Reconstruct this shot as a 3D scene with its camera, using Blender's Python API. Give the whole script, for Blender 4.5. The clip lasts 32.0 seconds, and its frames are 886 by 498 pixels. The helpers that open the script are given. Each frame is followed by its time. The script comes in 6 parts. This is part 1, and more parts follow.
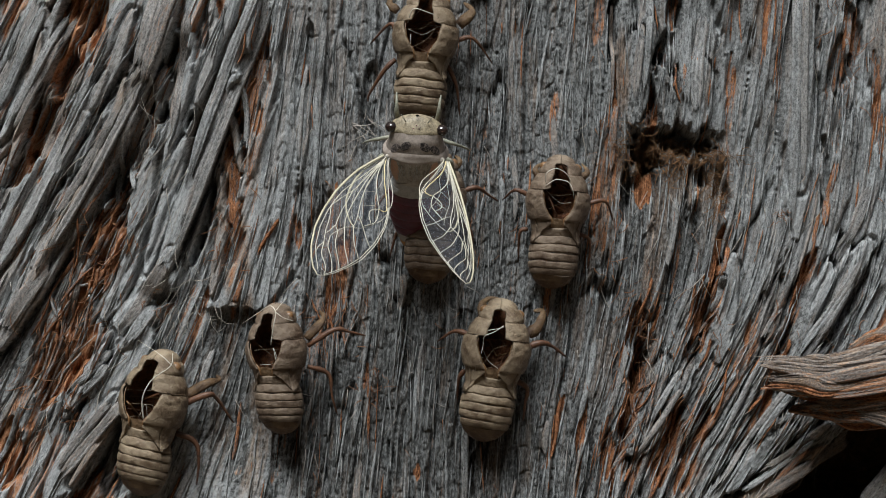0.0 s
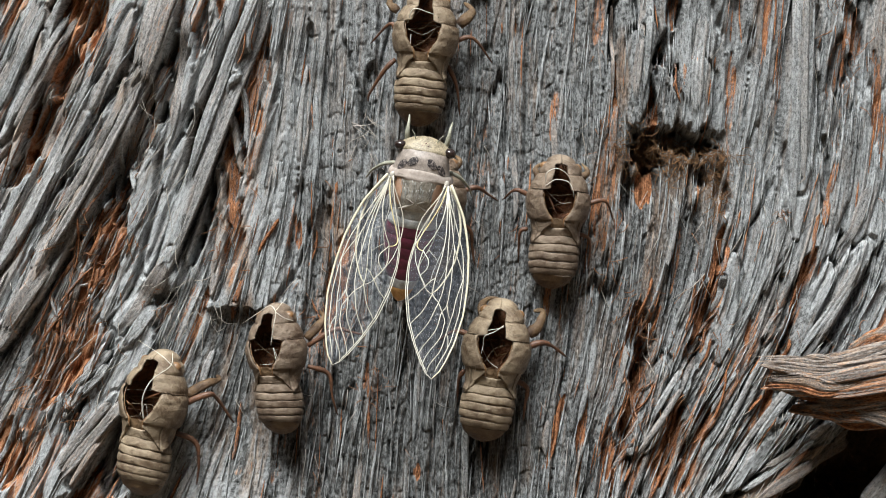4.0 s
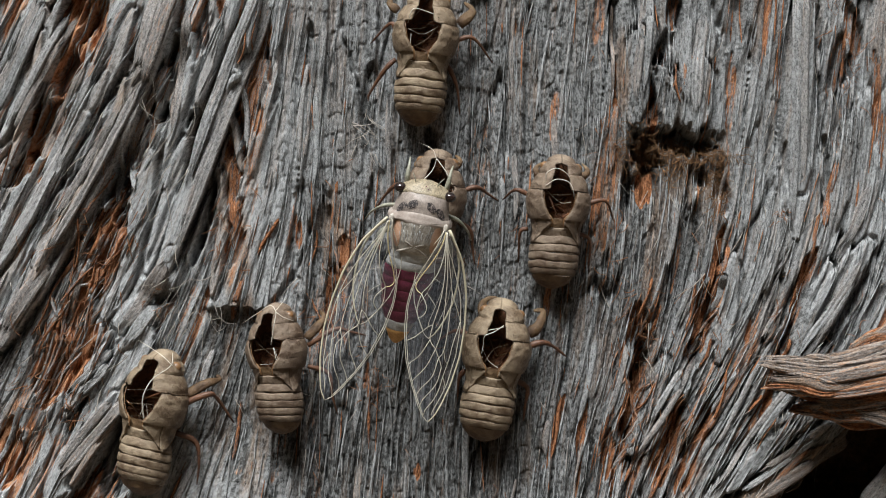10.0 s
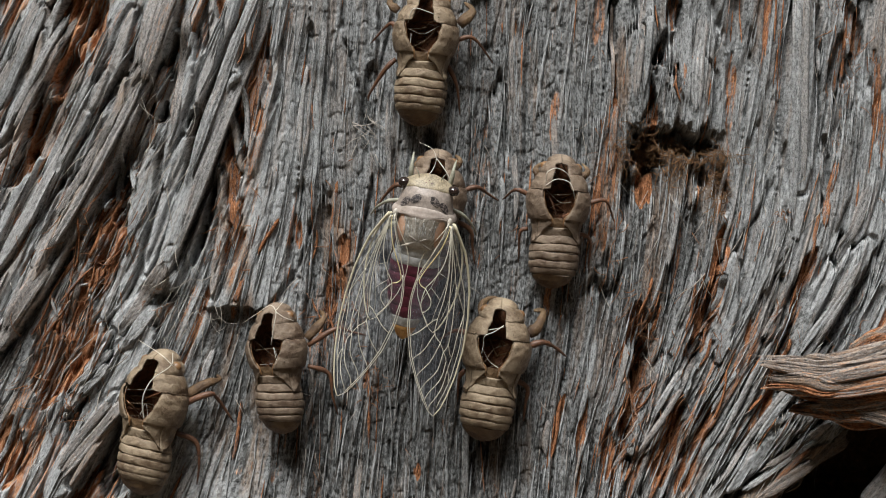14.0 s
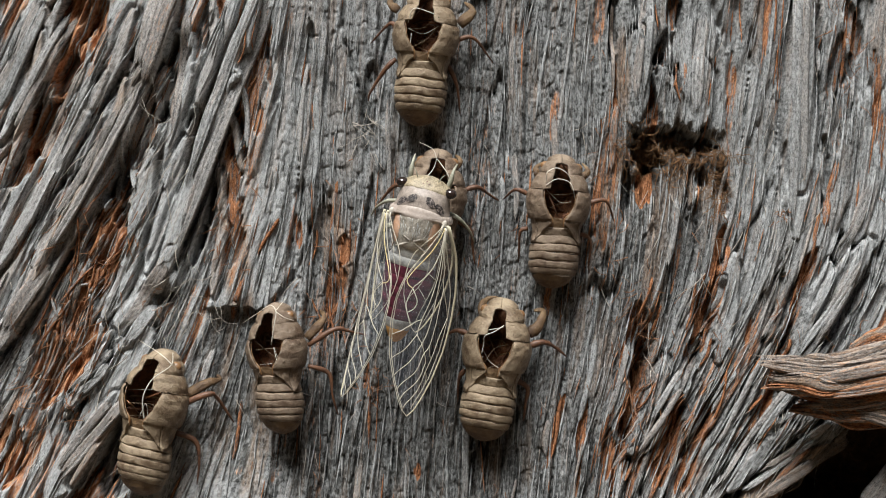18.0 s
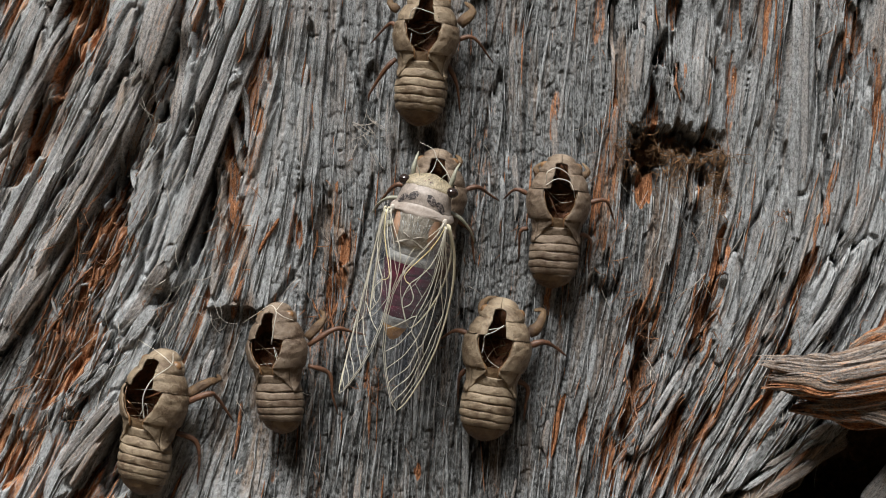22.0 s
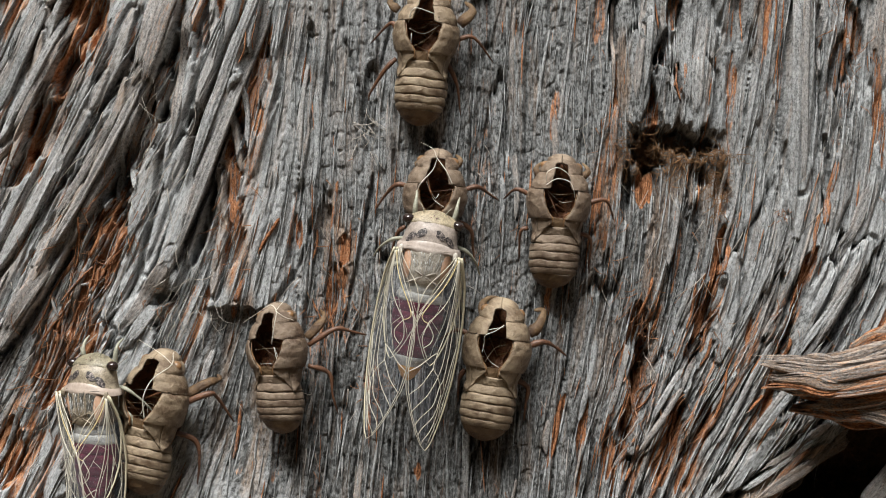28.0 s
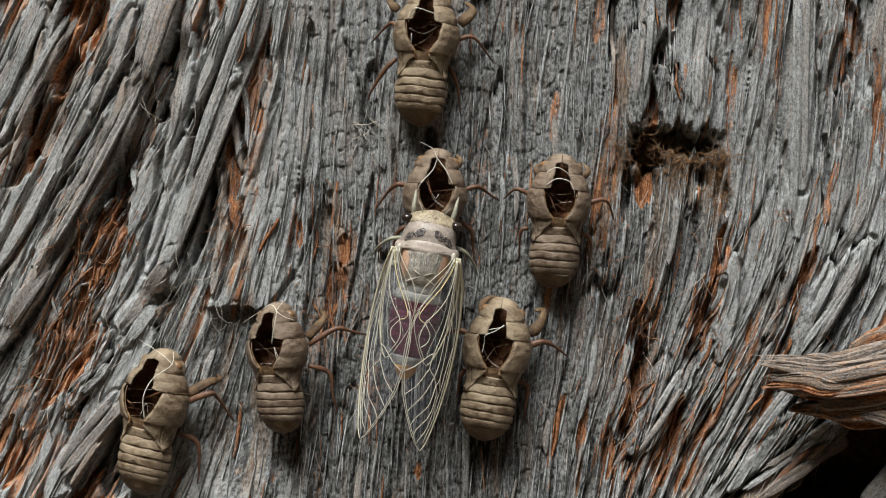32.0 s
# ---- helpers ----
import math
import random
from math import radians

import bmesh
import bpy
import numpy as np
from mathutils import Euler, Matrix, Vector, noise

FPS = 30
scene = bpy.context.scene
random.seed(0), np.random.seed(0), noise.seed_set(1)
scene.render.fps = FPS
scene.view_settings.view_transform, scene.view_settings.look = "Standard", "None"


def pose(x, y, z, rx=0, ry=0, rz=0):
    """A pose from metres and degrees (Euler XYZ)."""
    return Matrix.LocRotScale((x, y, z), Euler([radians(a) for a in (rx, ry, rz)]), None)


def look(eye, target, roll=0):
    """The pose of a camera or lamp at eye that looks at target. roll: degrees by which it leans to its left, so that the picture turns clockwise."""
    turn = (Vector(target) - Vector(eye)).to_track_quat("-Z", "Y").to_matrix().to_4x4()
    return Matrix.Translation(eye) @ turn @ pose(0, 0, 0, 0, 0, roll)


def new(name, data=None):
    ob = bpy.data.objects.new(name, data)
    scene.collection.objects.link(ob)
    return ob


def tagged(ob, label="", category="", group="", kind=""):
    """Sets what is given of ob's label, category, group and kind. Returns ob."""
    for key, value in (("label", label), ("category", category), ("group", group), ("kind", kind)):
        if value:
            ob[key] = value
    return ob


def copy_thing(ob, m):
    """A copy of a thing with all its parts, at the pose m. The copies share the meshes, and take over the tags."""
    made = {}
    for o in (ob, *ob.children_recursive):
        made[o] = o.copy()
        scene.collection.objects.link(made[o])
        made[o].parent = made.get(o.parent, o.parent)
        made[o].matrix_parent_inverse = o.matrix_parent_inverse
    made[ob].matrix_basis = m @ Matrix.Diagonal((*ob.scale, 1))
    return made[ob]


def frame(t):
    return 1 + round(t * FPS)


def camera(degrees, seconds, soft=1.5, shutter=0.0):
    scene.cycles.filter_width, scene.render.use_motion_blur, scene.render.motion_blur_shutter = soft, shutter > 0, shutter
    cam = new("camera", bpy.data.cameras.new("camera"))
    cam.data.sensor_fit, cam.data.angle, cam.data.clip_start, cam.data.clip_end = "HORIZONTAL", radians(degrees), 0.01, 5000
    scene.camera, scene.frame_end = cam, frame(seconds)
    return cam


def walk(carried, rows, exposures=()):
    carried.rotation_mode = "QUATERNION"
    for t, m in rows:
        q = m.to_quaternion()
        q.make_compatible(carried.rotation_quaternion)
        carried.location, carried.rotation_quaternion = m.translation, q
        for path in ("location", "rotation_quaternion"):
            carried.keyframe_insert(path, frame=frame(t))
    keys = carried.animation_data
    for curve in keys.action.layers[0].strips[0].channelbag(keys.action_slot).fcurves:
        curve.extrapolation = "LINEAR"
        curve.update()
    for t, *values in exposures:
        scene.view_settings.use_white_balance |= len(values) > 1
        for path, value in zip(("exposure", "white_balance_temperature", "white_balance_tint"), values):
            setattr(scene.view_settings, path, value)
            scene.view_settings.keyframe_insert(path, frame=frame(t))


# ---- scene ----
# All lengths below are in millimetres and scaled by MM where meshes are made.
# The trunk's face looks towards -y; x runs across it, z up it.
MM = 0.001
REACH = 516.4      # camera to trunk face
TRUNK_R = 700.0    # radius of the trunk

cam = camera(24.0, 32.0, soft=1.0)
walk(cam, [
    (0.0, look((0.0, -REACH * MM, 0.0), (0.00008, 0.0, 0.00006))),
    (32.0, look((0.0, -REACH * MM, 0.0), (-0.00012, 0.0, -0.00016))),
], exposures=[
    (0.0, -0.14, 6075, 4.7), (0.5, 0.04, 6075, 4.7), (1.0, 0.25, 6075, 4.7), (2.0, 0.47, 6075, 4.7), (3.0, 0.69, 6075, 4.7),
    (6.0, 0.46, 6350, 5.5), (7.0, 0.69, 6375, 5.8), (8.0, 0.46, 6400, 6.0), (9.0, 0.31, 6150, 6.2), (10.0, 0.31, 6185, 6.6),
    (11.0, 0.46, 6220, 7.0), (12.0, 0.43, 6250, 7.0), (13.0, 0.36, 6280, 7.0), (14.0, 0.24, 6310, 7.0), (17.0, 0.34, 6330, 6.8),
    (18.0, 0.49, 6337, 6.7), (19.0, 0.52, 6343, 6.7), (20.0, 0.40, 6350, 6.6), (21.0, 0.46, 6353, 7.1), (22.0, 0.27, 6357, 7.5),
    (23.0, 0.64, 6360, 8.0), (24.0, 0.52, 6368, 7.8), (25.0, 0.49, 6376, 7.6), (28.0, 0.49, 6400, 7.0), (29.0, 0.46, 6445, 7.3),
    (30.0, 0.33, 6490, 7.6), (31.0, 0.00, 6760, 5.2), (32.0, 0.28, 6380, 4.8),
])

# ---- light: an overcast sky over a forest clearing ----
SUN_UP, SUN_ROUND = 62.0, 200.0
world = bpy.data.worlds.new("overcast_sky")
scene.world = world
world.use_nodes = True
wt = world.node_tree
sky = wt.nodes.new("ShaderNodeTexSky")
sky.sky_type = 'NISHITA'
sky.sun_disc = False
sky.sun_elevation = radians(SUN_UP)
sky.sun_rotation = radians(SUN_ROUND)
sky.air_density, sky.dust_density, sky.ozone_density = 1.0, 6.0, 0.6
wt.links.new(sky.outputs[0], wt.nodes["Background"].inputs[0])
wt.nodes["Background"].inputs[1].default_value = 0.075

sun = new("sun", bpy.data.lights.new("sun", 'SUN'))
sun.data.energy, sun.data.angle, sun.data.color = 5.0, radians(28), (1.0, 0.992, 0.985)
sun.matrix_world = look((-0.18, -0.72, 1.15), (0, 0, 0))


# ---- materials ----
def graph(name):
    m = bpy.data.materials.new(name)
    m.use_nodes = True
    nt = m.node_tree
    return m, nt, nt.nodes["Principled BSDF"]


def node(nt, kind, **values):
    n = nt.nodes.new(kind)
    for k, v in values.items():
        n.inputs[k.replace("_", " ")].default_value = v
    return n


def ramp(nt, fac, stops):
    n = nt.nodes.new("ShaderNodeValToRGB")
    e = n.color_ramp.elements
    while len(e) < len(stops):
        e.new(0.5)
    for el, (p, c) in zip(e, stops):
        el.position, el.color = p, (*c, 1)
    nt.links.new(fac, n.inputs[0])
    return n.outputs[0]


def scaled(nt, vec, s):
    n = nt.nodes.new("ShaderNodeMapping")
    n.inputs["Scale"].default_value = s
    nt.links.new(vec, n.inputs[0])
    return n.outputs[0]


def tex(nt, vec, scale, detail=4.0, rough=0.6, distort=0.0):
    n = node(nt, "ShaderNodeTexNoise", Scale=scale, Detail=detail, Roughness=rough, Distortion=distort)
    nt.links.new(vec, n.inputs["Vector"])
    return n.outputs[0]


def mix(nt, fac, a, b, blend='MIX'):
    n = nt.nodes.new("ShaderNodeMix")
    n.data_type, n.blend_type = 'RGBA', blend
    for src, sock in ((fac, n.inputs[0]), (a, n.inputs[6]), (b, n.inputs[7])):
        if isinstance(src, (int, float)):
            sock.default_value = src
        elif isinstance(src, tuple):
            sock.default_value = (*src, 1)
        else:
            nt.links.new(src, sock)
    return n.outputs[2]


def math_node(nt, op, a, b=0.0):
    n = nt.nodes.new("ShaderNodeMath")
    n.operation = op
    for i, v in enumerate((a, b)):
        if isinstance(v, (int, float)):
            n.inputs[i].default_value = v
        else:
            nt.links.new(v, n.inputs[i])
    return n.outputs[0]


def bump(nt, bsdf, height, strength, dist):
    n = node(nt, "ShaderNodeBump", Strength=strength, Distance=dist)
    nt.links.new(height, n.inputs["Height"])
    nt.links.new(n.outputs[0], bsdf.inputs["Normal"])


def bark_material():
    """Weathered stringy bark: silver-grey fibres, rust-red where fresh layers are bared. The map 'grain' runs across and along the fibres, in mm."""
    m, nt, b = graph("stringy_bark")
    uv = nt.nodes.new("ShaderNodeUVMap")
    uv.uv_map = "grain"
    g = uv.outputs[0]
    fresh = nt.nodes.new("ShaderNodeAttribute")
    fresh.attribute_name = "fresh"
    hair = tex(nt, scaled(nt, g, (4.0, 0.75, 1)), 1.0, 4, 0.68, 0.35)
    fine = tex(nt, scaled(nt, g, (1.9, 0.22, 1)), 1.0, 5, 0.72, 0.2)
    strand = tex(nt, scaled(nt, g, (0.55, 0.03, 1)), 1.0, 5, 0.62, 0.35)
    patch = tex(nt, scaled(nt, g, (0.09, 0.03, 1)), 1.0, 4, 0.6, 0.2)
    speck = tex(nt, scaled(nt, g, (1.5, 0.8, 1)), 1.0, 4, 0.7, 0.4)
    tone = math_node(nt, 'ADD', math_node(nt, 'MULTIPLY', fine, 0.40), math_node(nt, 'MULTIPLY', strand, 0.20))
    tone = math_node(nt, 'ADD', tone, math_node(nt, 'MULTIPLY', hair, 0.34))
    tone = math_node(nt, 'ADD', tone, math_node(nt, 'MULTIPLY', patch, 0.06))
    bleach_lift = nt.nodes.new("ShaderNodeAttribute")
    bleach_lift.attribute_name = "bleach_lift"
    crumb = tex(nt, scaled(nt, g, (3.2, 1.6, 1)), 1.0, 3, 0.65, 0.3)
    tone = math_node(nt, 'ADD', tone, math_node(nt, 'MULTIPLY', math_node(nt, 'SUBTRACT', crumb, 0.5), 0.26))
    tone = math_node(nt, 'ADD', tone, math_node(nt, 'MULTIPLY', bleach_lift.outputs["Fac"], 0.044))
    # the darkest stop paints the shade of hairline cracks into the grain
    grey = ramp(nt, tone, [(0.37, (0.025, 0.024, 0.023)), (0.43, (0.165, 0.167, 0.165)), (0.49, (0.315, 0.32, 0.318)), (0.58, (0.425, 0.433, 0.433))])
    stain_shade = nt.nodes.new("ShaderNodeAttribute")
    stain_shade.attribute_name = "stain_shade"
    lichen = ramp(nt, speck, [(0.47, (0, 0, 0)), (0.58, (1, 1, 1))])
    # lichen specks and stains, plus shade painted into the colour
    darkening = math_node(nt, 'ADD', math_node(nt, 'MULTIPLY', lichen, 0.42), math_node(nt, 'MULTIPLY', stain_shade.outputs["Fac"], ramp(nt, speck, [(0.30, (0.45, 0.45, 0.45)), (0.54, (1, 1, 1))])))
    dark = mix(nt, math_node(nt, 'MINIMUM', darkening, 1.0), grey, ramp(nt, fine, [(0.40, (0.022, 0.022, 0.021)), (0.62, (0.13, 0.13, 0.125))]))
    warm = tex(nt, scaled(nt, g, (0.45, 0.03, 1)), 1.3, 5, 0.7, 0.3)
    tint = ramp(nt, warm, [(0.52, (0, 0, 0)), (0.66, (1, 1, 1))])
    brown = nt.nodes.new("ShaderNodeAttribute")
    brown.attribute_name = "warm"
    tinge = math_node(nt, 'ADD', math_node(nt, 'MULTIPLY', tint, 0.34), math_node(nt, 'MULTIPLY', brown.outputs["Fac"], ramp(nt, fine, [(0.36, (0.35, 0.35, 0.35)), (0.58, (1, 1, 1))])))
    base = mix(nt, math_node(nt, 'MINIMUM', tinge, 1.0), dark, ramp(nt, tone, [(0.38, (0.035, 0.02, 0.013)), (0.49, (0.19, 0.125, 0.085)), (0.58, (0.38, 0.275, 0.195))]))
    red = ramp(nt, tone, [(0.37, (0.022, 0.008, 0.004)), (0.44, (0.10, 0.041, 0.02)), (0.52, (0.32, 0.135, 0.06)), (0.62, (0.52, 0.30, 0.18))])
    edge = math_node(nt, 'ADD', fresh.outputs["Fac"], math_node(nt, 'MULTIPLY', math_node(nt, 'SUBTRACT', fine, 0.5), 1.5))
    cover = ramp(nt, edge, [(0.40, (0, 0, 0)), (0.62, (1, 1, 1))])
    nt.links.new(mix(nt, cover, base, red), b.inputs["Base Color"])
    b.inputs["Roughness"].default_value = 0.95
    b.inputs["Specular IOR Level"].default_value = 0.12
    rel = math_node(nt, 'ADD', math_node(nt, 'MULTIPLY', fine, 1.2), math_node(nt, 'MULTIPLY', hair, 1.7))
    rel = math_node(nt, 'ADD', rel, math_node(nt, 'MULTIPLY', crumb, 1.0))
    bump(nt, b, rel, 0.7, 0.0004)
    return m


def solid(name, dark, light, scale, rough=0.6, gloss=0.4, relief=0.3, depth=0.0002, low=0.35, high=0.65, through_light=0.0):
    """A mottled surface of two close colours, with fine relief; scale is in spots per metre."""
    m, nt, b = graph(name)
    co = nt.nodes.new("ShaderNodeTexCoord").outputs["Object"]
    big = tex(nt, co, scale, 5, 0.65)
    small = tex(nt, co, scale * 5.0, 4, 0.7)
    f = math_node(nt, 'ADD', math_node(nt, 'MULTIPLY', big, 0.52), math_node(nt, 'MULTIPLY', small, 0.48))
    nt.links.new(ramp(nt, f, [(low, dark), (high, light)]), b.inputs["Base Color"])
    b.inputs["Roughness"].default_value = rough
    b.inputs["Specular IOR Level"].default_value = gloss
    if through_light:
        b.inputs["Subsurface Weight"].default_value = through_light
        b.inputs["Subsurface Radius"].default_value = (0.002, 0.0012, 0.0006)
        b.inputs["Subsurface Scale"].default_value = 0.6
    bump(nt, b, f, relief, depth)
    return m


def membrane_material(name, colour, opacity):
    m, nt, b = graph(name)
    co = nt.nodes.new("ShaderNodeTexCoord").outputs["Object"]
    cloud = tex(nt, co, 160.0, 3, 0.5)
    # wave bands imitate rippled reflections, in the opacity as well as the relief
    sheen_bands = nt.nodes.new("ShaderNodeTexWave")
    sheen_bands.bands_direction = 'Y'
    for key, value in (("Scale", 190.0), ("Distortion", 2.5), ("Detail", 1.0), ("Detail Scale", 1.5)):
        sheen_bands.inputs[key].default_value = value
    nt.links.new(co, sheen_bands.inputs["Vector"])
    n = math_node(nt, 'ADD', math_node(nt, 'MULTIPLY', cloud, 0.75), math_node(nt, 'MULTIPLY', sheen_bands.outputs["Fac"], 0.22))
    b.inputs["Base Color"].default_value = (*colour, 1)
    b.inputs["Roughness"].default_value = 0.22
    b.inputs["Specular IOR Level"].default_value = 0.5
    nt.links.new(ramp(nt, n, [(0.3, (opacity * 0.6,) * 3), (0.7, (opacity * 1.4,) * 3)]), b.inputs["Alpha"])
    bump(nt, b, n, 0.35, 0.0004)
    return m


BARK = bark_material()
ROTTEN = solid("rotten_heartwood", (0.03, 0.02, 0.013), (0.26, 0.15, 0.085), 200, 0.95, 0.1, 0.8, 0.002)
DARK_FIBRE = solid("dark_brown_fibre", (0.035, 0.018, 0.009), (0.30, 0.165, 0.08), 900, 0.85, 0.15)
FIBRE = solid("red_brown_fibre", (0.10, 0.042, 0.02), (0.36, 0.18, 0.095), 900, 0.8, 0.2)
PALE_FIBRE = solid("bleached_fibre", (0.22, 0.19, 0.16), (0.50, 0.46, 0.41), 900, 0.8, 0.2)
def husk_material(name, dark, mid, pale):
    """Dry papery skin under dried mud: blotches, pale dust and dark specks."""
    m, nt, b = graph(name)
    co = nt.nodes.new("ShaderNodeTexCoord").outputs["Object"]
    blotch, dust, grit = tex(nt, co, 190, 4, 0.6), tex(nt, co, 620, 5, 0.7, 0.4), tex(nt, co, 1500, 3, 0.7)
    base = ramp(nt, blotch, [(0.34, dark), (0.50, mid), (0.66, pale)])
    base = mix(nt, math_node(nt, 'MULTIPLY', ramp(nt, dust, [(0.52, (0, 0, 0)), (0.66, (1, 1, 1))]), 0.55), base, pale)
    base = mix(nt, ramp(nt, grit, [(0.64, (0, 0, 0)), (0.70, (0.85, 0.85, 0.85))]), base, (0.022, 0.014, 0.009))
    base = mix(nt, math_node(nt, 'MULTIPLY', ramp(nt, dust, [(0.30, (1, 1, 1)), (0.44, (0, 0, 0))]), 0.6), base, dark)
    nt.links.new(base, b.inputs["Base Color"])
    b.inputs["Roughness"].default_value = 0.52
    b.inputs["Specular IOR Level"].default_value = 0.35
    bump(nt, b, math_node(nt, 'ADD', dust, math_node(nt, 'MULTIPLY', grit, 0.6)), 1.0, 0.00045)
    return m


HUSK = husk_material("dried_mud_husk", (0.075, 0.046, 0.028), (0.165, 0.12, 0.083), (0.25, 0.192, 0.138))
HUSK_PALE = husk_material("dusty_husk", (0.09, 0.056, 0.031), (0.215, 0.16, 0.104), (0.32, 0.252, 0.17))
HUSK_TIP = husk_material("amber_brown_husk", (0.04, 0.02, 0.009), (0.10, 0.058, 0.027), (0.18, 0.118, 0.062))
HUSK_EDGE = solid("amber_husk_edge", (0.10, 0.045, 0.017), (0.25, 0.14, 0.062), 400, 0.4, 0.5)
HUSK_LEG = solid("brown_husk_leg", (0.04, 0.017, 0.01), (0.15, 0.07, 0.036), 420, 0.5, 0.4, 0.5, 0.0003)
# lining colour lightened to imitate light coming through the thin skin
LINING = solid("lit_husk_lining", (0.03, 0.011, 0.006), (0.30, 0.12, 0.05), 500, 0.5, 0.35, 0.8, 0.0005)
THREAD = solid("white_thread", (0.48, 0.43, 0.35), (0.72, 0.68, 0.60), 500, 0.55, 0.4)
SKIN = solid("pale_cicada_skin", (0.20, 0.175, 0.14), (0.55, 0.505, 0.44), 620, 0.5, 0.4, 0.5, 0.0002, 0.32, 0.62)
COLLAR = solid("pinkish_collar", (0.25, 0.205, 0.17), (0.44, 0.375, 0.33), 300, 0.45, 0.4, 0.25)
CROWN = solid("ochre_head", (0.07, 0.055, 0.034), (0.37, 0.305, 0.20), 800, 0.5, 0.4, 0.5, 0.0002, 0.36, 0.60)
SHIELD = solid("greyish_neck_shield", (0.15, 0.122, 0.10), (0.39, 0.33, 0.285), 420, 0.5, 0.4, 0.4)
DOWN = solid("grey_olive_down", (0.20, 0.18, 0.145), (0.46, 0.42, 0.36), 700, 0.55, 0.4, 0.5, 0.0002, 0.40, 0.62)
OLD_SKIN = solid("hardened_brown_skin", (0.08, 0.062, 0.042), (0.36, 0.30, 0.215), 620, 0.45, 0.45, 0.5, 0.0002, 0.36, 0.62)
OLD_COLLAR = solid("dull_pink_collar", (0.26, 0.205, 0.165), (0.44, 0.36, 0.30), 300, 0.45, 0.4, 0.25)
OLD_CROWN = solid("dark_head", (0.045, 0.04, 0.028), (0.26, 0.225, 0.15), 800, 0.45, 0.4, 0.5, 0.0002, 0.36, 0.60)
OLD_DOWN = solid("black_olive_stripe", (0.02, 0.019, 0.016), (0.16, 0.15, 0.125), 700, 0.5, 0.4, 0.5, 0.0002, 0.40, 0.62)
MARK = solid("dark_net_mark", (0.015, 0.012, 0.012), (0.34, 0.28, 0.25), 1500, 0.5, 0.4, 0.6, 0.0002, 0.50, 0.60)
SILVER = solid("silver_down", (0.24, 0.24, 0.23), (0.58, 0.58, 0.56), 700, 0.5, 0.5, 0.5)
WINE = solid("wine_red_plate", (0.042, 0.008, 0.017), (0.14, 0.024, 0.045), 420, 0.35, 0.5)
AMBER = solid("amber_tip", (0.42, 0.20, 0.05), (0.72, 0.44, 0.17), 500, 0.45, 0.4)
ROSE = solid("salmon_flank", (0.48, 0.28, 0.18), (0.66, 0.43, 0.30), 300, 0.5, 0.4)
EYE = solid("glossy_dark_eye", (0.012, 0.008, 0.007), (0.03, 0.018, 0.014), 300, 0.12, 0.6, 0.05)
GREEN = solid("grey_green_leg", (0.17, 0.165, 0.12), (0.37, 0.365, 0.29), 420, 0.5, 0.4)
VEIN = solid("cream_vein", (0.46, 0.425, 0.34), (0.64, 0.60, 0.50), 200, 0.45, 0.4, 0.1)
COSTA = solid("straw_wing_edge", (0.46, 0.41, 0.28), (0.62, 0.57, 0.42), 200, 0.45, 0.4, 0.1)
FLUSH = solid("yellow_wing_root", (0.62, 0.48, 0.20), (0.80, 0.69, 0.42), 200, 0.45, 0.4, 0.1)
GLASSY = membrane_material("clear_wing_film", (0.25, 0.268, 0.305), 0.12)
GLASSY_THIN = membrane_material("thin_wing_film", (0.25, 0.268, 0.305), 0.035)
BACKDROP_GREEN = solid("backdrop_green", (0.012, 0.018, 0.008), (0.07, 0.085, 0.045), 1.5, 0.9, 0.2, 0.5, 0.2)
LITTER = solid("leaf_litter", (0.035, 0.026, 0.018), (0.13, 0.095, 0.06), 14, 0.9, 0.2, 0.8, 0.01)


# ---- mesh tools ----
def mesh_from(name, verts, faces, mat, smooth=True, scale=MM):
    me = bpy.data.meshes.new(name)
    me.from_pydata([(v[0] * scale, v[1] * scale, v[2] * scale) for v in verts], [], faces)
    me.materials.append(mat)
    if smooth:
        me.polygons.foreach_set("use_smooth", np.ones(len(me.polygons), dtype=bool))
    me.update()
    return me


def part(name, shape, mat, parent, label="", wall=0.0):
    """One mesh object under a thing or under a part; shape is (verts, faces) in mm. wall: thickness in mm of an open skin."""
    ob = new(name, mesh_from(name, shape[0], shape[1], mat))
    ob.parent = parent
    if wall:
        s = ob.modifiers.new("wall", 'SOLIDIFY')
        s.thickness, s.offset = wall * MM, -1.0
    if label:
        tagged(ob, label)
    return ob


def sheet(f, ns, nt, ring=False):
    """The surface f(s, t), s and t from 0 to 1; ring closes it in t."""
    cols = nt if ring else nt + 1
    verts = [f(i / ns, j / nt) for i in range(ns + 1) for j in range(cols)]
    faces = []
    for i in range(ns):
        for j in range(nt):
            k = (j + 1) % cols
            faces.append((i * cols + j, i * cols + k, (i + 1) * cols + k, (i + 1) * cols + j))
    return verts, faces


